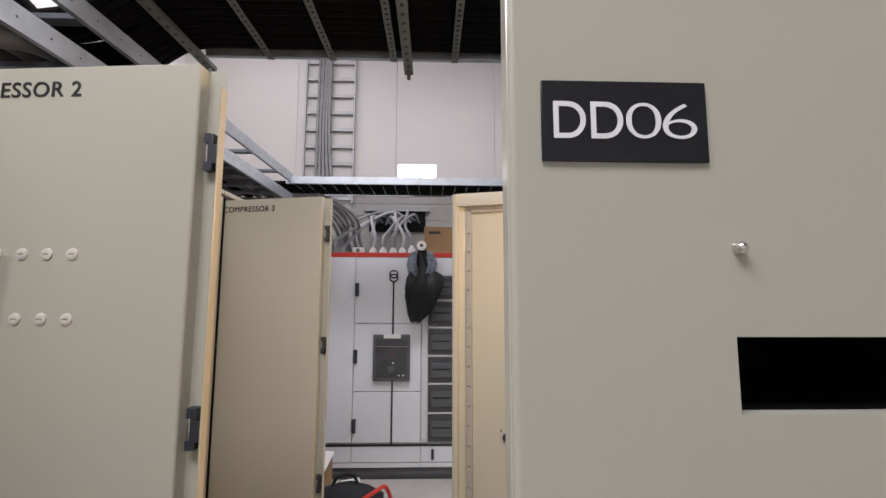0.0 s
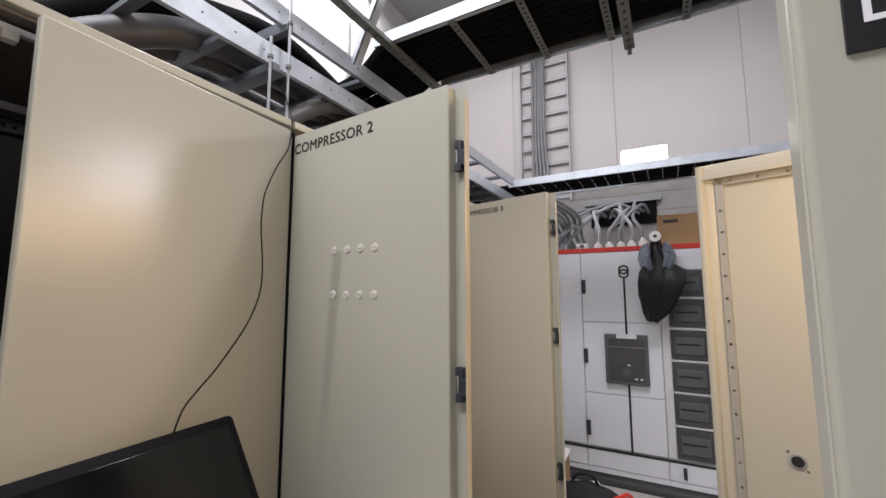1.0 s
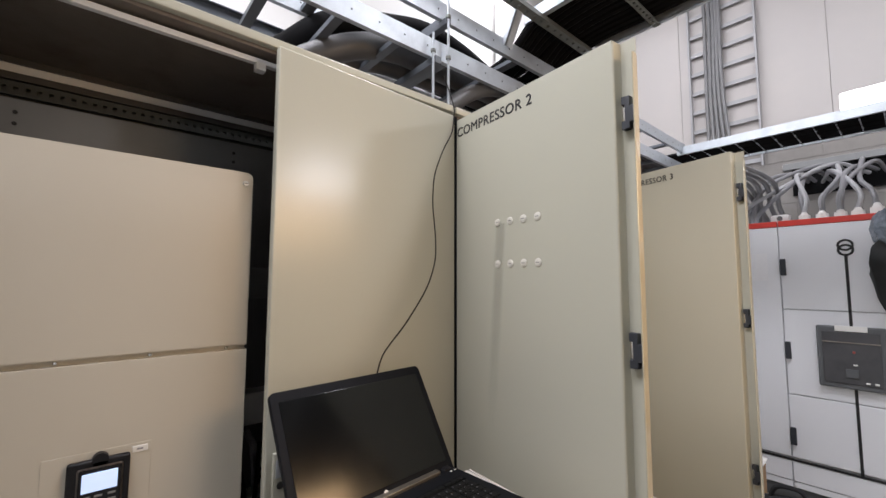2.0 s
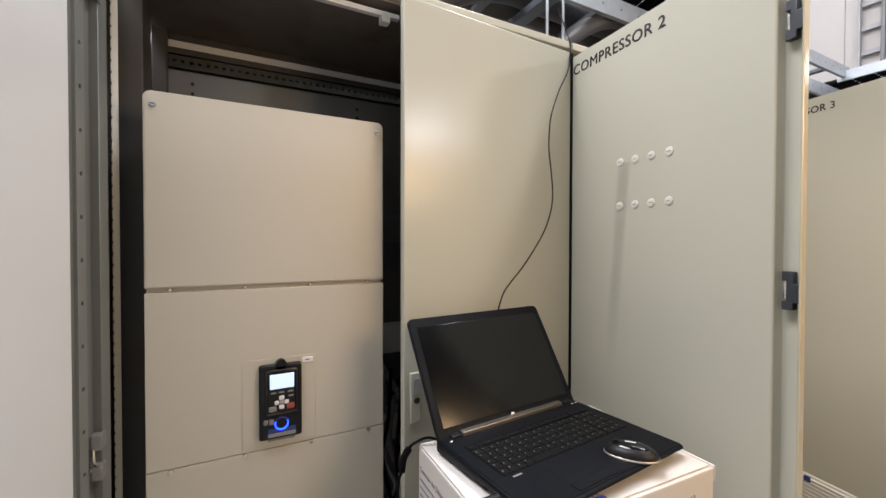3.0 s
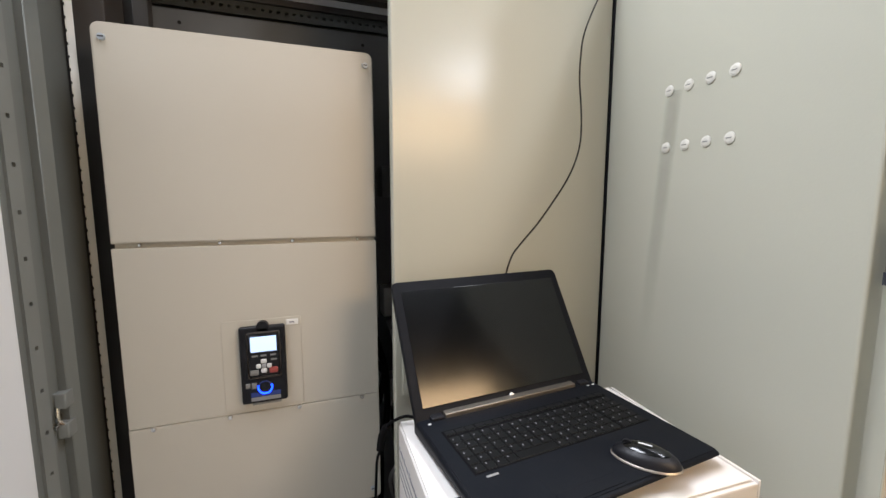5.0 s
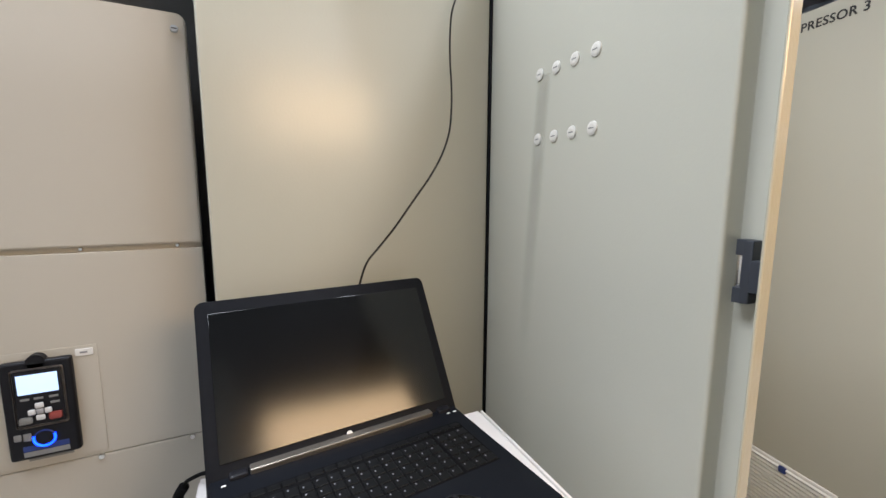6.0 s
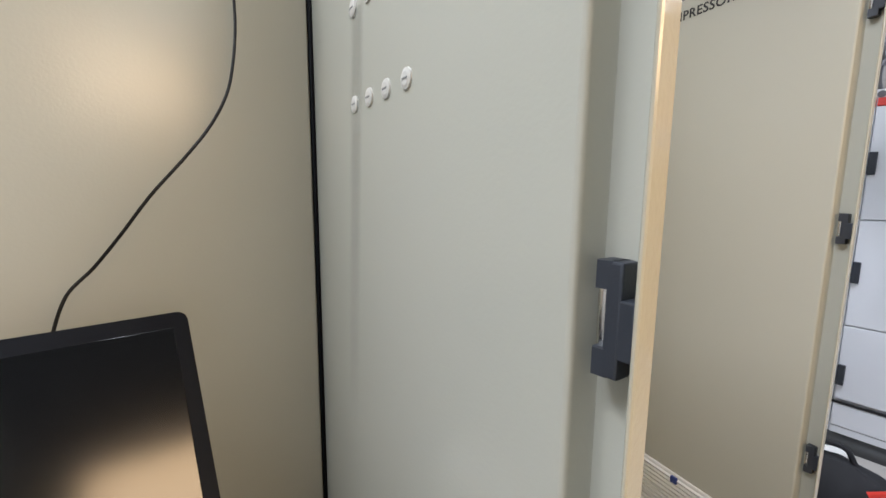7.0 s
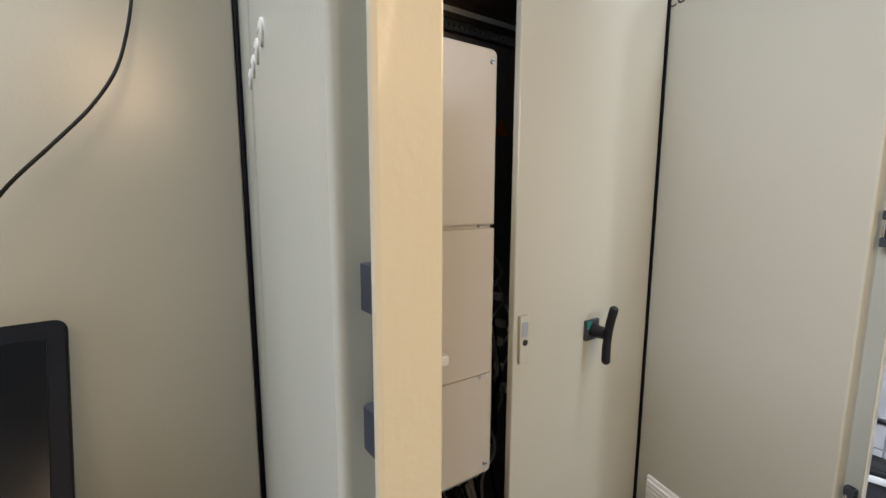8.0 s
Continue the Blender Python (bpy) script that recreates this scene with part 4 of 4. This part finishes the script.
# wiring and a warning plate in the dark of the cabinets
for y0 in (Y1C, Y2C):
    for i in range(14):
        rnd = random.Random(500 + i)
        yy = y0 + 0.60 + rnd.uniform(-0.02, 0.22)
        pts = [(-1.14 + rnd.uniform(0, 0.2), yy + rnd.uniform(-0.03, 0.03), 0.35 + 0.14 * k + rnd.uniform(-0.04, 0.04)) for k in range(6)]
        solid("wire", tube(bmesh.new(), pts, 0.006 + 0.004 * (i % 2)), ("cable", "cable_light", "cable")[i % 3], "loose control wire inside the dark cabinet", "wire", group="cabinet wiring")
    for z, mat in ((1.50, "inside_grey"), (1.10, "white_plastic"), (0.78, "white_plastic")):
        solid("terminal_block", box(-1.18, -1.11, y0 + 0.66, y0 + 0.86, z, z + 0.10, 0.004), mat, "terminal block on the mounting plate inside the cabinet", "terminal block", group="terminal blocks")
    for i in range(6):
        rnd = random.Random(600 + i)
        solid("power_cable", tube(bmesh.new(), [(-0.95, y0 + 0.12 + 0.07 * i, 0.70), (-0.93, y0 + 0.13 + 0.08 * i, 0.5), (-0.90 + rnd.uniform(-0.05, 0.05), y0 + 0.2 + 0.09 * i, 0.3), (-0.95, y0 + 0.2 + 0.1 * i, 0.10)], 0.018), "cable", "black power cable under the drive inside the cabinet", "cable", group="drive cables")
for i in range(11):
    rnd = random.Random(820 + i)
    yy, z = 1.68 + rnd.uniform(0, 0.13), 0.72 + 0.045 * i + rnd.uniform(-0.02, 0.02)
    if i % 2:
        solid("connector", box(-1.02, -0.985, yy, yy + 0.022, z, z + 0.026, 0.003), "white_plastic", "small white connector hanging in the cabinet wiring", "connector", group="wiring connectors")
    else:
        solid("wire", tube(bmesh.new(), [(-1.0, yy - 0.03, z - 0.05), (-0.985 + rnd.uniform(-0.02, 0.02), yy + 0.01, z), (-1.0, yy + 0.04, z + 0.04), (-1.02, yy + 0.02, z + 0.10)], 0.0045), "cable_light", "loose pale wire inside the dark cabinet", "wire", group="cabinet wiring")
wp = solid("warning_plate", box(-1.18, -1.175, 1.63, 1.95, 1.55, 1.85, 0.001), "inside_grey", "grey inner cover with yellow triangle warning sign", "warning sign")
bm = bmesh.new()
tv = [(-1.174, 1.835, 1.700), (-1.174, 1.905, 1.700), (-1.174, 1.87, 1.765)]
bm.faces.new([bm.verts.new(v) for v in tv])
r = bmesh.ops.extrude_face_region(bm, geom=list(bm.faces))
bmesh.ops.translate(bm, vec=(0.002, 0, 0), verts=[v for v in r["geom"] if isinstance(v, bmesh.types.BMVert)])
part("triangle", bm, "yellow", wp, "dull yellow warning triangle")


# ---- the cabinet across the aisle ----
rc = thing("electrical_cabinet", pose(0.99, 0.42, 0), "pebble grey electrical cabinet marked DD06 with both doors open", "cabinet", "distribution cabinets")
wr = 1.214
part("base", box(0.03, 0.80, 0, wr, 0, 0.08), "plinth", rc)
part("roof", box(0.0, 0.80, 0, wr, 2.215, 2.24, 0.003), "paint", rc)
part("side_wall", box(0.0, 0.80, 0.0, 0.012, 0.08, 2.215), "paint", rc)
part("side_wall", box(0.0, 0.80, wr - 0.012, wr, 0.08, 2.215), "paint", rc)
part("back_panel", box(0.788, 0.80, 0.012, wr - 0.012, 0.08, 2.215), "paint", rc)
# unseen plate added to feed a warm reflection to the laptop screen
part("inner_cover", box(0.10, 0.11, 0.02, wr - 0.02, 0.10, 2.10, 0.002), "warm_paint", rc, "unseen cover plate added for a warm reflection")
# unseen housing added behind the lamp inferred from warm reflections
lh = part("enclosure_light", box(0.075, 0.095, 0.20, 1.16, 1.76, 2.19, 0.004), "white_plastic", rc, "flat housing added behind the warm lamp")
# near leaf with the sign and the black cut-out
xs, zs = (-0.598, -0.424, -0.24, 0.0), (0.09, 1.572, 1.630, 2.10)
bm = bmesh.new()
gv = [[bm.verts.new((xx, 0, z)) for z in zs] for xx in xs]
for i in range(3):
    for j in range(3):
        if (i, j) != (1, 1):
            bm.faces.new((gv[i][j], gv[i + 1][j], gv[i + 1][j + 1], gv[i][j + 1]))
r = bmesh.ops.extrude_face_region(bm, geom=list(bm.faces))
bmesh.ops.translate(bm, vec=(0, 0.012, 0), verts=[v for v in r["geom"] if isinstance(v, bmesh.types.BMVert)])
bmesh.ops.recalc_face_normals(bm, faces=bm.faces)
bmesh.ops.bevel(bm, geom=[e for e in bm.edges if all(abs(v.co.x + 0.598) < 1e-4 for v in e.verts) and abs(e.verts[0].co.y - e.verts[1].co.y) < 1e-4], offset=0.005, segments=4, affect="EDGES", profile=0.5)
near = part("door", bm, "paint", rc, "open door leaf with cut-out", smooth=False)
near.matrix_local = pose(0, 0.003, 0, 0, 0, 0)
part("edge_return", box(-0.5978, -0.588, 0.0118, 0.04, 0.09, 2.10, 0.003), "paint", near)
# black lining added in place of the unlit space behind the cut-out
part("cutout_back", box(-0.45, -0.21, 0.19, 0.20, 1.54, 1.66), "cable", near, "black box added to keep the cut-out dark")
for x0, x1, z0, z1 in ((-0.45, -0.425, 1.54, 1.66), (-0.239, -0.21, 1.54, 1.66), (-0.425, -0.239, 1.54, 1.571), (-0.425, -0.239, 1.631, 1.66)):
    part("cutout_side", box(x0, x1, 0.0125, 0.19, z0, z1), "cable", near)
sg = part("sign_plate", box(-0.573, -0.438, -0.0028, 0.0, 1.7675, 1.8345, 0.0006), "sign", near, "black engraved sign")
bm = bmesh.new()
for glyph, a, b, thin in (("D", 0.070, 0.264, 0.0001), ("D", 0.294, 0.488, 0.0001), ("0", 0.506, 0.718, -0.0008), ("6", 0.727, 0.933, -0.0008)):
    bm.from_mesh(mesh_of(moved(text_bm(glyph, 0.0445, 0.0008, 0.135 * (b - a), thin, 10), Matrix.Translation((-0.573 + 0.135 * a, -0.003, 1.7862)))))
part("lettering", bm, "sign_white", sg, "white engraved letters DD06", smooth=False)
kb = part("knob", cyl(bmesh.new(), (-0.418, -0.004, 1.699), (-0.418, 0, 1.699), 0.0046, 0.0056, 18), "chrome", near, "small bright locking knob")
bm = bmesh.new()
bmesh.ops.create_uvsphere(bm, u_segments=16, v_segments=10, radius=0.0048, matrix=Matrix.Translation((-0.418, -0.004, 1.699)))
part("knob_head", bm, "chrome", kb)
# far leaf, seen from its inner side
far = part("door", box(-0.54, 0.0, 0, 0.02, 0.09, 2.012, 0.003), "paint", rc, "open door leaf seen from inside")
far.matrix_local = pose(0, wr - 0.01, 0, 0, 0, -16.5)
part("flange", prism(bmesh.new(), [(-0.592, -0.028), (-0.588, -0.031), (-0.578, -0.031), (-0.572, -0.028), (-0.566, -0.014), (-0.548, -0.010), (-0.538, -0.002), (-0.538, 0.02), (-0.592, 0.02)], 0.09, 2.063), "paint", far)
part("inner_strip", perforated(bmesh.new(), "z", 1.905, 0.022, 0.010, 0.0765, 0.008, (-0.538, -0.010, 0.10)), "far_strip", far, "grey perforated strip")
part("inner_strip", perforated(bmesh.new(), "x", 0.52, 0.024, 0.010, 0.0765, 0.008, (-0.53, -0.010, 1.988)), "far_strip", far, "grey perforated strip")
part("top_flange", moved(prism(bmesh.new(), [(-0.03, 0), (0.02, 0), (0.02, 0.058), (-0.006, 0.058), (-0.010, 0.045), (-0.022, 0.018), (-0.03, 0.012)], -0.585, 0.0), Matrix(((0, 0, 1, 0), (1, 0, 0, 0), (0, 1, 0, 2.012), (0, 0, 0, 1)))), "paint", far)
lk = part("lock_rosette", cyl(bmesh.new(), (-0.381, -0.006, 1.099), (-0.381, 0.001, 1.099), 0.021, 0.021, 24), "zinc", far, "round steel lock insert")
part("lock_hole", cyl(bmesh.new(), (-0.381, -0.0075, 1.099), (-0.381, -0.005, 1.099), 0.015, 0.017, 24), "ink", lk, "dark lock hole")
for s in (-1, 1):
    part("screw", cyl(bmesh.new(), (-0.381 + 0.022 * s, -0.002, 1.099 - 0.024 * s), (-0.381 + 0.022 * s, 0.001, 1.099 - 0.024 * s), 0.004, n=10), "zinc_dark", lk)

# ---- cartons with the laptop ----
bxm = pose(-0.353, 0.518, 0, 0, 0, -2)
lower = solid("cardboard_box", box(-0.16, 0.16, -0.22, 0.22, 0, 0.66, 0.005), "carton", "brown cardboard box on the floor under the white carton", "box", m=bxm)
wc = thing("white_carton", bxm @ Matrix.Translation((0, 0, 0.66)), "white printed carton under the laptop, lettered in grey", "box")
part("carton_body", box(-0.160, 0.168, -0.232, 0.262, 0, 0.400, 0.003), "carton_white", wc)
part("carton_flap", box(-0.160, 0.162, -0.229, 0.256, 0.4003, 0.4045, 0.0015), "carton_white", wc, "folded top flap")
part("flap_edge", box(-0.160, 0.168, 0.2615, 0.2665, 0.372, 0.404, 0.0015), "carton_white", wc)
t = text_bm("Centrale de Détection Gaz MX 43", 0.022, 0.0006, 0.29)
part("lettering", moved(t, Matrix(((0, -1, 0, 0.1684), (1, 0, 0, -0.086), (0, 0, 1, 0.347), (0, 0, 0, 1)))), "ink_grey", wc, "grey lettering", smooth=False)
t = text_bm("Centrale de Détection Gaz MX 43", 0.015, 0.0006, 0.22)
part("lettering", moved(t, Matrix.Translation((-0.15, -0.2325, 0.352))), "ink_grey", wc, "grey lettering", smooth=False)
for k, ww in enumerate((0.20, 0.11, 0.08)):
    part("text_bar", box(-0.15, -0.15 + ww, -0.2326, -0.232, 0.332 - 0.016 * k, 0.336 - 0.016 * k), "ink_grey", wc, "unreadable line of small print")
part("logo_bar", box(-0.15, -0.06, -0.2326, -0.232, 0.19, 0.206), "ink", wc, "dark bar of a maker's mark")
t = text_bm("D", 0.024, 0.0006)
part("lettering", moved(t, Matrix(((0, 0, -1, 0.150), (1, 0, 0, -0.03), (0, 1, 0, 0.4048), (0, 0, 0, 1))) @ pose(0, 0, 0, 0, 0, 0)), "ink_grey", wc, smooth=False)

LZ = 1.066
lap = thing("laptop", pose(-0.349, 0.5265, LZ, 0, 0, 5.0), "dark graphite laptop standing open and switched off on the carton", "laptop")
bm = box(-0.138, 0.150, -0.208, 0.208, 0.002, 0.027, 0.006, 3)
for v in bm.verts:
    if v.co.x > 0 and v.co.z < 0.0145:
        v.co.z += 0.012
        v.co.x -= 0.010
part("base", bm, "laptop", lap)
for yy in (-0.17, 0.15):
    part("rubber_foot", box(0.09, 0.105, yy, yy + 0.02, 0.0, 0.012, 0.002), "black", lap)
part("deck", box(-0.128, 0.144, -0.204, 0.204, 0.0265, 0.0285, 0.001), "laptop", lap)
part("keyboard_well", box(-0.080, 0.041, -0.179, 0.180, 0.0284, 0.0287), "cable", lap)
for r in range(6):
    for k in range(18):
        ky = -0.176 + 0.0195 * k + (0.004 if k > 14 else 0)
        kx = -0.077 + 0.0195 * r
        if r == 5 and 4 <= k <= 7:
            if k == 4:
                part("key", box(kx, kx + 0.0178, ky, ky + 0.0765, 0.0285, 0.0305, 0.0009, 1), "key", lap, smooth=False)
            continue
        part("key", box(kx, kx + (0.012 if r == 0 else 0.0178), ky, ky + 0.0180, 0.0285, 0.0305, 0.0009, 1), "key", lap, smooth=False)
for r in range(1, 6):
    for k in range(18):
        if not (r == 5 and 4 <= k <= 7):
            ky = -0.176 + 0.0195 * k + (0.004 if k > 14 else 0)
            kx = -0.077 + 0.0195 * r + 0.003 + 0.004 * ((3 * k + r) % 2)
            part("key_mark", box(kx, kx + 0.0028, ky + 0.004, ky + 0.0060, 0.0305, 0.0307), "ink_grey", lap)
part("touchpad", box(0.050, 0.118, -0.10, 0.01, 0.0283, 0.0287, 0.0002), "laptop", lap)
part("touchpad_button", box(0.120, 0.140, -0.10, 0.01, 0.0285, 0.0296, 0.0004), "laptop", lap)
part("hinge_bar", box(-0.134, -0.117, -0.152, 0.152, 0.022, 0.036, 0.002), "gunmetal", lap, "champagne metal hinge bar")
for yy in (-0.180, 0.165):
    part("hinge", box(-0.140, -0.116, yy, yy + 0.026, 0.018, 0.034, 0.004), "black", lap)
for yy in (0.178, 0.192):
    part("status_light", box(-0.112, -0.109, yy, yy + 0.006, 0.0285, 0.0292), "white_plastic", lap, "tiny white status mark")
part("status_light", box(-0.112, -0.109, -0.19, -0.184, 0.0285, 0.0292), "white_plastic", lap, "tiny white status mark")
part("palm_sticker", box(0.048, 0.052, -0.165, -0.145, 0.0286, 0.0290), "key_grey", lap, "small grey sticker")
bm = box(-0.006, 0.004, -0.208, 0.208, 0.0, 0.272)
bmesh.ops.bevel(bm, geom=[e for e in bm.edges if all(v.co.z > 0.27 for v in e.verts) and abs(e.verts[0].co.x - e.verts[1].co.x) > 0.005], offset=0.013, segments=6, affect="EDGES", profile=0.5)
bmesh.ops.bevel(bm, geom=[e for e in bm.edges if e.is_manifold and abs(e.verts[0].co.x - e.verts[1].co.x) < 0.001], offset=0.002, segments=2, affect="EDGES")
lid = part("lid", bm, "laptop", lap, "tilted dark lid")
lid.matrix_local = pose(-0.128, 0, 0.022, 0, -31.3, 0)
part("screen_panel", box(0.0035, 0.0052, -0.190, 0.190, 0.024, 0.250, 0.0006), "screen", lid, "dark matt screen")
part("maker_disc", cyl(bmesh.new(), (0.0038, 0.0, 0.013), (0.0050, 0.0, 0.013), 0.0052, n=24), "light_grey", lid, "small pale round mark")
part("hinge_cover", box(-0.002, 0.006, -0.15, 0.15, 0.0, 0.008, 0.002), "gunmetal", lid, "champagne hinge cover")

# mouse on the palm rest
ms = thing("computer_mouse", pose(-0.238, 0.612, LZ + 0.0290, 0, 0, 40) @ Matrix.Diagonal((0.95, 0.93, 0.74, 1)), "black and silver computer mouse lying on the laptop", "mouse")


def hump(bm, sx, sy, sz, z0, cut=None):
    n, mm = 20, 10
    rings = []
    for j in range(mm + 1):
        a = math.pi / 2 * j / mm
        ring = [bm.verts.new((sx * math.cos(a) ** 0.7 * math.cos(2 * math.pi * k / n), sy * math.cos(a) ** 0.7 * math.sin(2 * math.pi * k / n), z0 + sz * math.sin(a))) for k in range(n)]
        rings.append(ring)
    for a, b in zip(rings, rings[1:]):
        for k in range(n):
            bm.faces.new((a[k], a[(k + 1) % n], b[(k + 1) % n], b[k]))
    bm.faces.new(rings[0][::-1])
    return bm


part("mouse_body", hump(bmesh.new(), 0.052, 0.031, 0.030, 0.0), "black", ms)
part("side_band", hump(bmesh.new(), 0.0535, 0.0325, 0.011, 0.001), "silver", ms, "silver side band")
part("top_shell", hump(bmesh.new(), 0.046, 0.026, 0.034, 0.0), "screen", ms, "glossy black top shell")
part("wheel", cyl(bmesh.new(), (-0.028, -0.003, 0.027), (-0.028, 0.003, 0.027), 0.008, n=16), "black", ms)
part("mark", box(-0.012, 0.008, -0.0015, 0.0015, 0.0335, 0.0345), "light_grey", ms)

# pen, plugs and leads
pn = thing("pen", pose(-0.192, 0.422, LZ + 0.0045, 0, 0, -2), "blue ballpoint pen lying on the white carton", "pen")
bm = cyl(bmesh.new(), (0, -0.062, 0.003), (0, -0.010, 0.004), 0.005, 0.0075, 16)
part("barrel", bm, "blue_pen", pn)
part("grip", cyl(bmesh.new(), (0, -0.010, 0.004), (0, 0.012, 0.004), 0.006, 0.006, 16), "white_plastic", pn, "white middle of the pen")
part("cap", cyl(bmesh.new(), (0, 0.012, 0.004), (0, 0.062, 0.004), 0.0072, 0.006, 16), "blue_pen", pn)
part("cap_clip", box(-0.002, 0.002, 0.018, 0.06, 0.010, 0.0125, 0.001), "blue_pen", pn)

ld = thing("power_lead", pose(0, 0, 0), "thin black lead with white tag plugged into the laptop", "cable")
bm = cyl(bmesh.new(), (-0.262, 0.318, 1.086), (-0.264, 0.288, 1.085), 0.0065, 0.0060, 14)
cyl(bm, (-0.264, 0.288, 1.085), (-0.266, 0.262, 1.081), 0.0052, 0.0032, 12)
part("plug", bm, "black", ld)
for k in range(4):
    part("strain_relief", cyl(bmesh.new(), (-0.2645, 0.284 - 0.006 * k, 1.0845 - 0.0008 * k), (-0.2647, 0.281 - 0.006 * k, 1.0842 - 0.0008 * k), 0.0058 - 0.0005 * k, n=12), "black", ld)
part("lead", tube(bmesh.new(), [(-0.266, 0.264, 1.081), (-0.268, 0.245, 1.074), (-0.270, 0.222, 1.055), (-0.272, 0.208, 1.02), (-0.275, 0.202, 0.96), (-0.30, 0.195, 0.75), (-0.36, 0.19, 0.4), (-0.38, 0.2, 0.01)], 0.0028), "black", ld)
part("lead_tag", moved(box(-0.004, 0.004, -0.007, 0.007, -0.010, 0.014, 0.001), pose(-0.267, 0.236, 1.068, 35, 0, 10)), "white_plastic", ld, "white paper tag on the lead")
ld2 = thing("power_lead", pose(0, 0, 0), "black lead with a bulky joint hanging behind the carton", "cable")
part("joint", tube(bmesh.new(), [(-0.528, 0.272, 1.055), (-0.533, 0.262, 1.035), (-0.536, 0.258, 1.005)], 0.0078, 12), "cable", ld2)
part("lead", tube(bmesh.new(), [(-0.500, 0.330, 1.074), (-0.505, 0.305, 1.082), (-0.515, 0.285, 1.073), (-0.528, 0.272, 1.055), (-0.536, 0.258, 1.005), (-0.540, 0.250, 0.95), (-0.545, 0.246, 0.7), (-0.55, 0.245, 0.01)], 0.0030), "cable", ld2)

# thin black lead from the laptop up the shut door to the ladder
solid("network_lead", tube(bmesh.new(), [(-0.78, 0.93, 2.3), (-0.722, 0.924, 2.172), (-0.714, 0.92, 2.12), (-0.705, 0.902, 2.059), (-0.69, 0.852, 1.985), (-0.676, 0.807, 1.898), (-0.680, 0.802, 1.839), (-0.683, 0.804, 1.788), (-0.672, 0.802, 1.731), (-0.655, 0.793, 1.673), (-0.641, 0.780, 1.625), (-0.626, 0.755, 1.577), (-0.612, 0.721, 1.531), (-0.606, 0.681, 1.482), (-0.614, 0.648, 1.434), (-0.627, 0.618, 1.393), (-0.625, 0.590, 1.361), (-0.625, 0.573, 1.312), (-0.625, 0.571, 1.298)], 0.0021, 8), "lead", "thin dark lead running up the shut cabinet door", "cable")

# ---- things on the floor before the switchgear ----
fb = solid("cardboard_box", box(-0.80, -0.475, 3.30, 3.62, 0, 0.32, 0.005), "carton", "open brown and white box on the floor by the switchgear", "box")
part("lid_flap", moved(box(-0.17, 0.17, -0.12, 0.17, -0.003, 0.003, 0.001), pose(-0.63, 3.44, 0.335, 6, 4, 0)), "carton_white", fb, "white lid flap")
bg = thing("tool_bag", pose(-0.24, 3.12, 0), "black fabric tool bag with red trim on the floor", "bag")
part("bag_body", sack(bmesh.new(), [(0.005, 0.24, 0.15), (0.10, 0.27, 0.17), (0.20, 0.25, 0.15), (0.28, 0.17, 0.10), (0.315, 0.06, 0.04)], 0, 0, 11, 0.0), "fabric", bg)
part("red_trim", tube(bmesh.new(), [(0.12, -0.14, 0.27), (0.20, -0.11, 0.31), (0.25, 0.0, 0.29), (0.285, 0.05, 0.19), (0.285, 0.02, 0.10)], 0.014), "red", bg, "red piping")
part("carry_handle", tube(bmesh.new(), [(-0.12, 0, 0.29), (-0.08, 0, 0.36), (0.02, 0, 0.37), (0.06, 0, 0.31)], 0.012), "fabric", bg)
solid("plastic_bottle", moved(cyl(bmesh.new(), (0, 0, 0), (0, 0, 0.16), 0.035, 0.03, 20), pose(-0.42, 3.70, 0.036, 0, 90, 30)), "white_plastic", "white plastic bottle lying on the floor", "bottle")
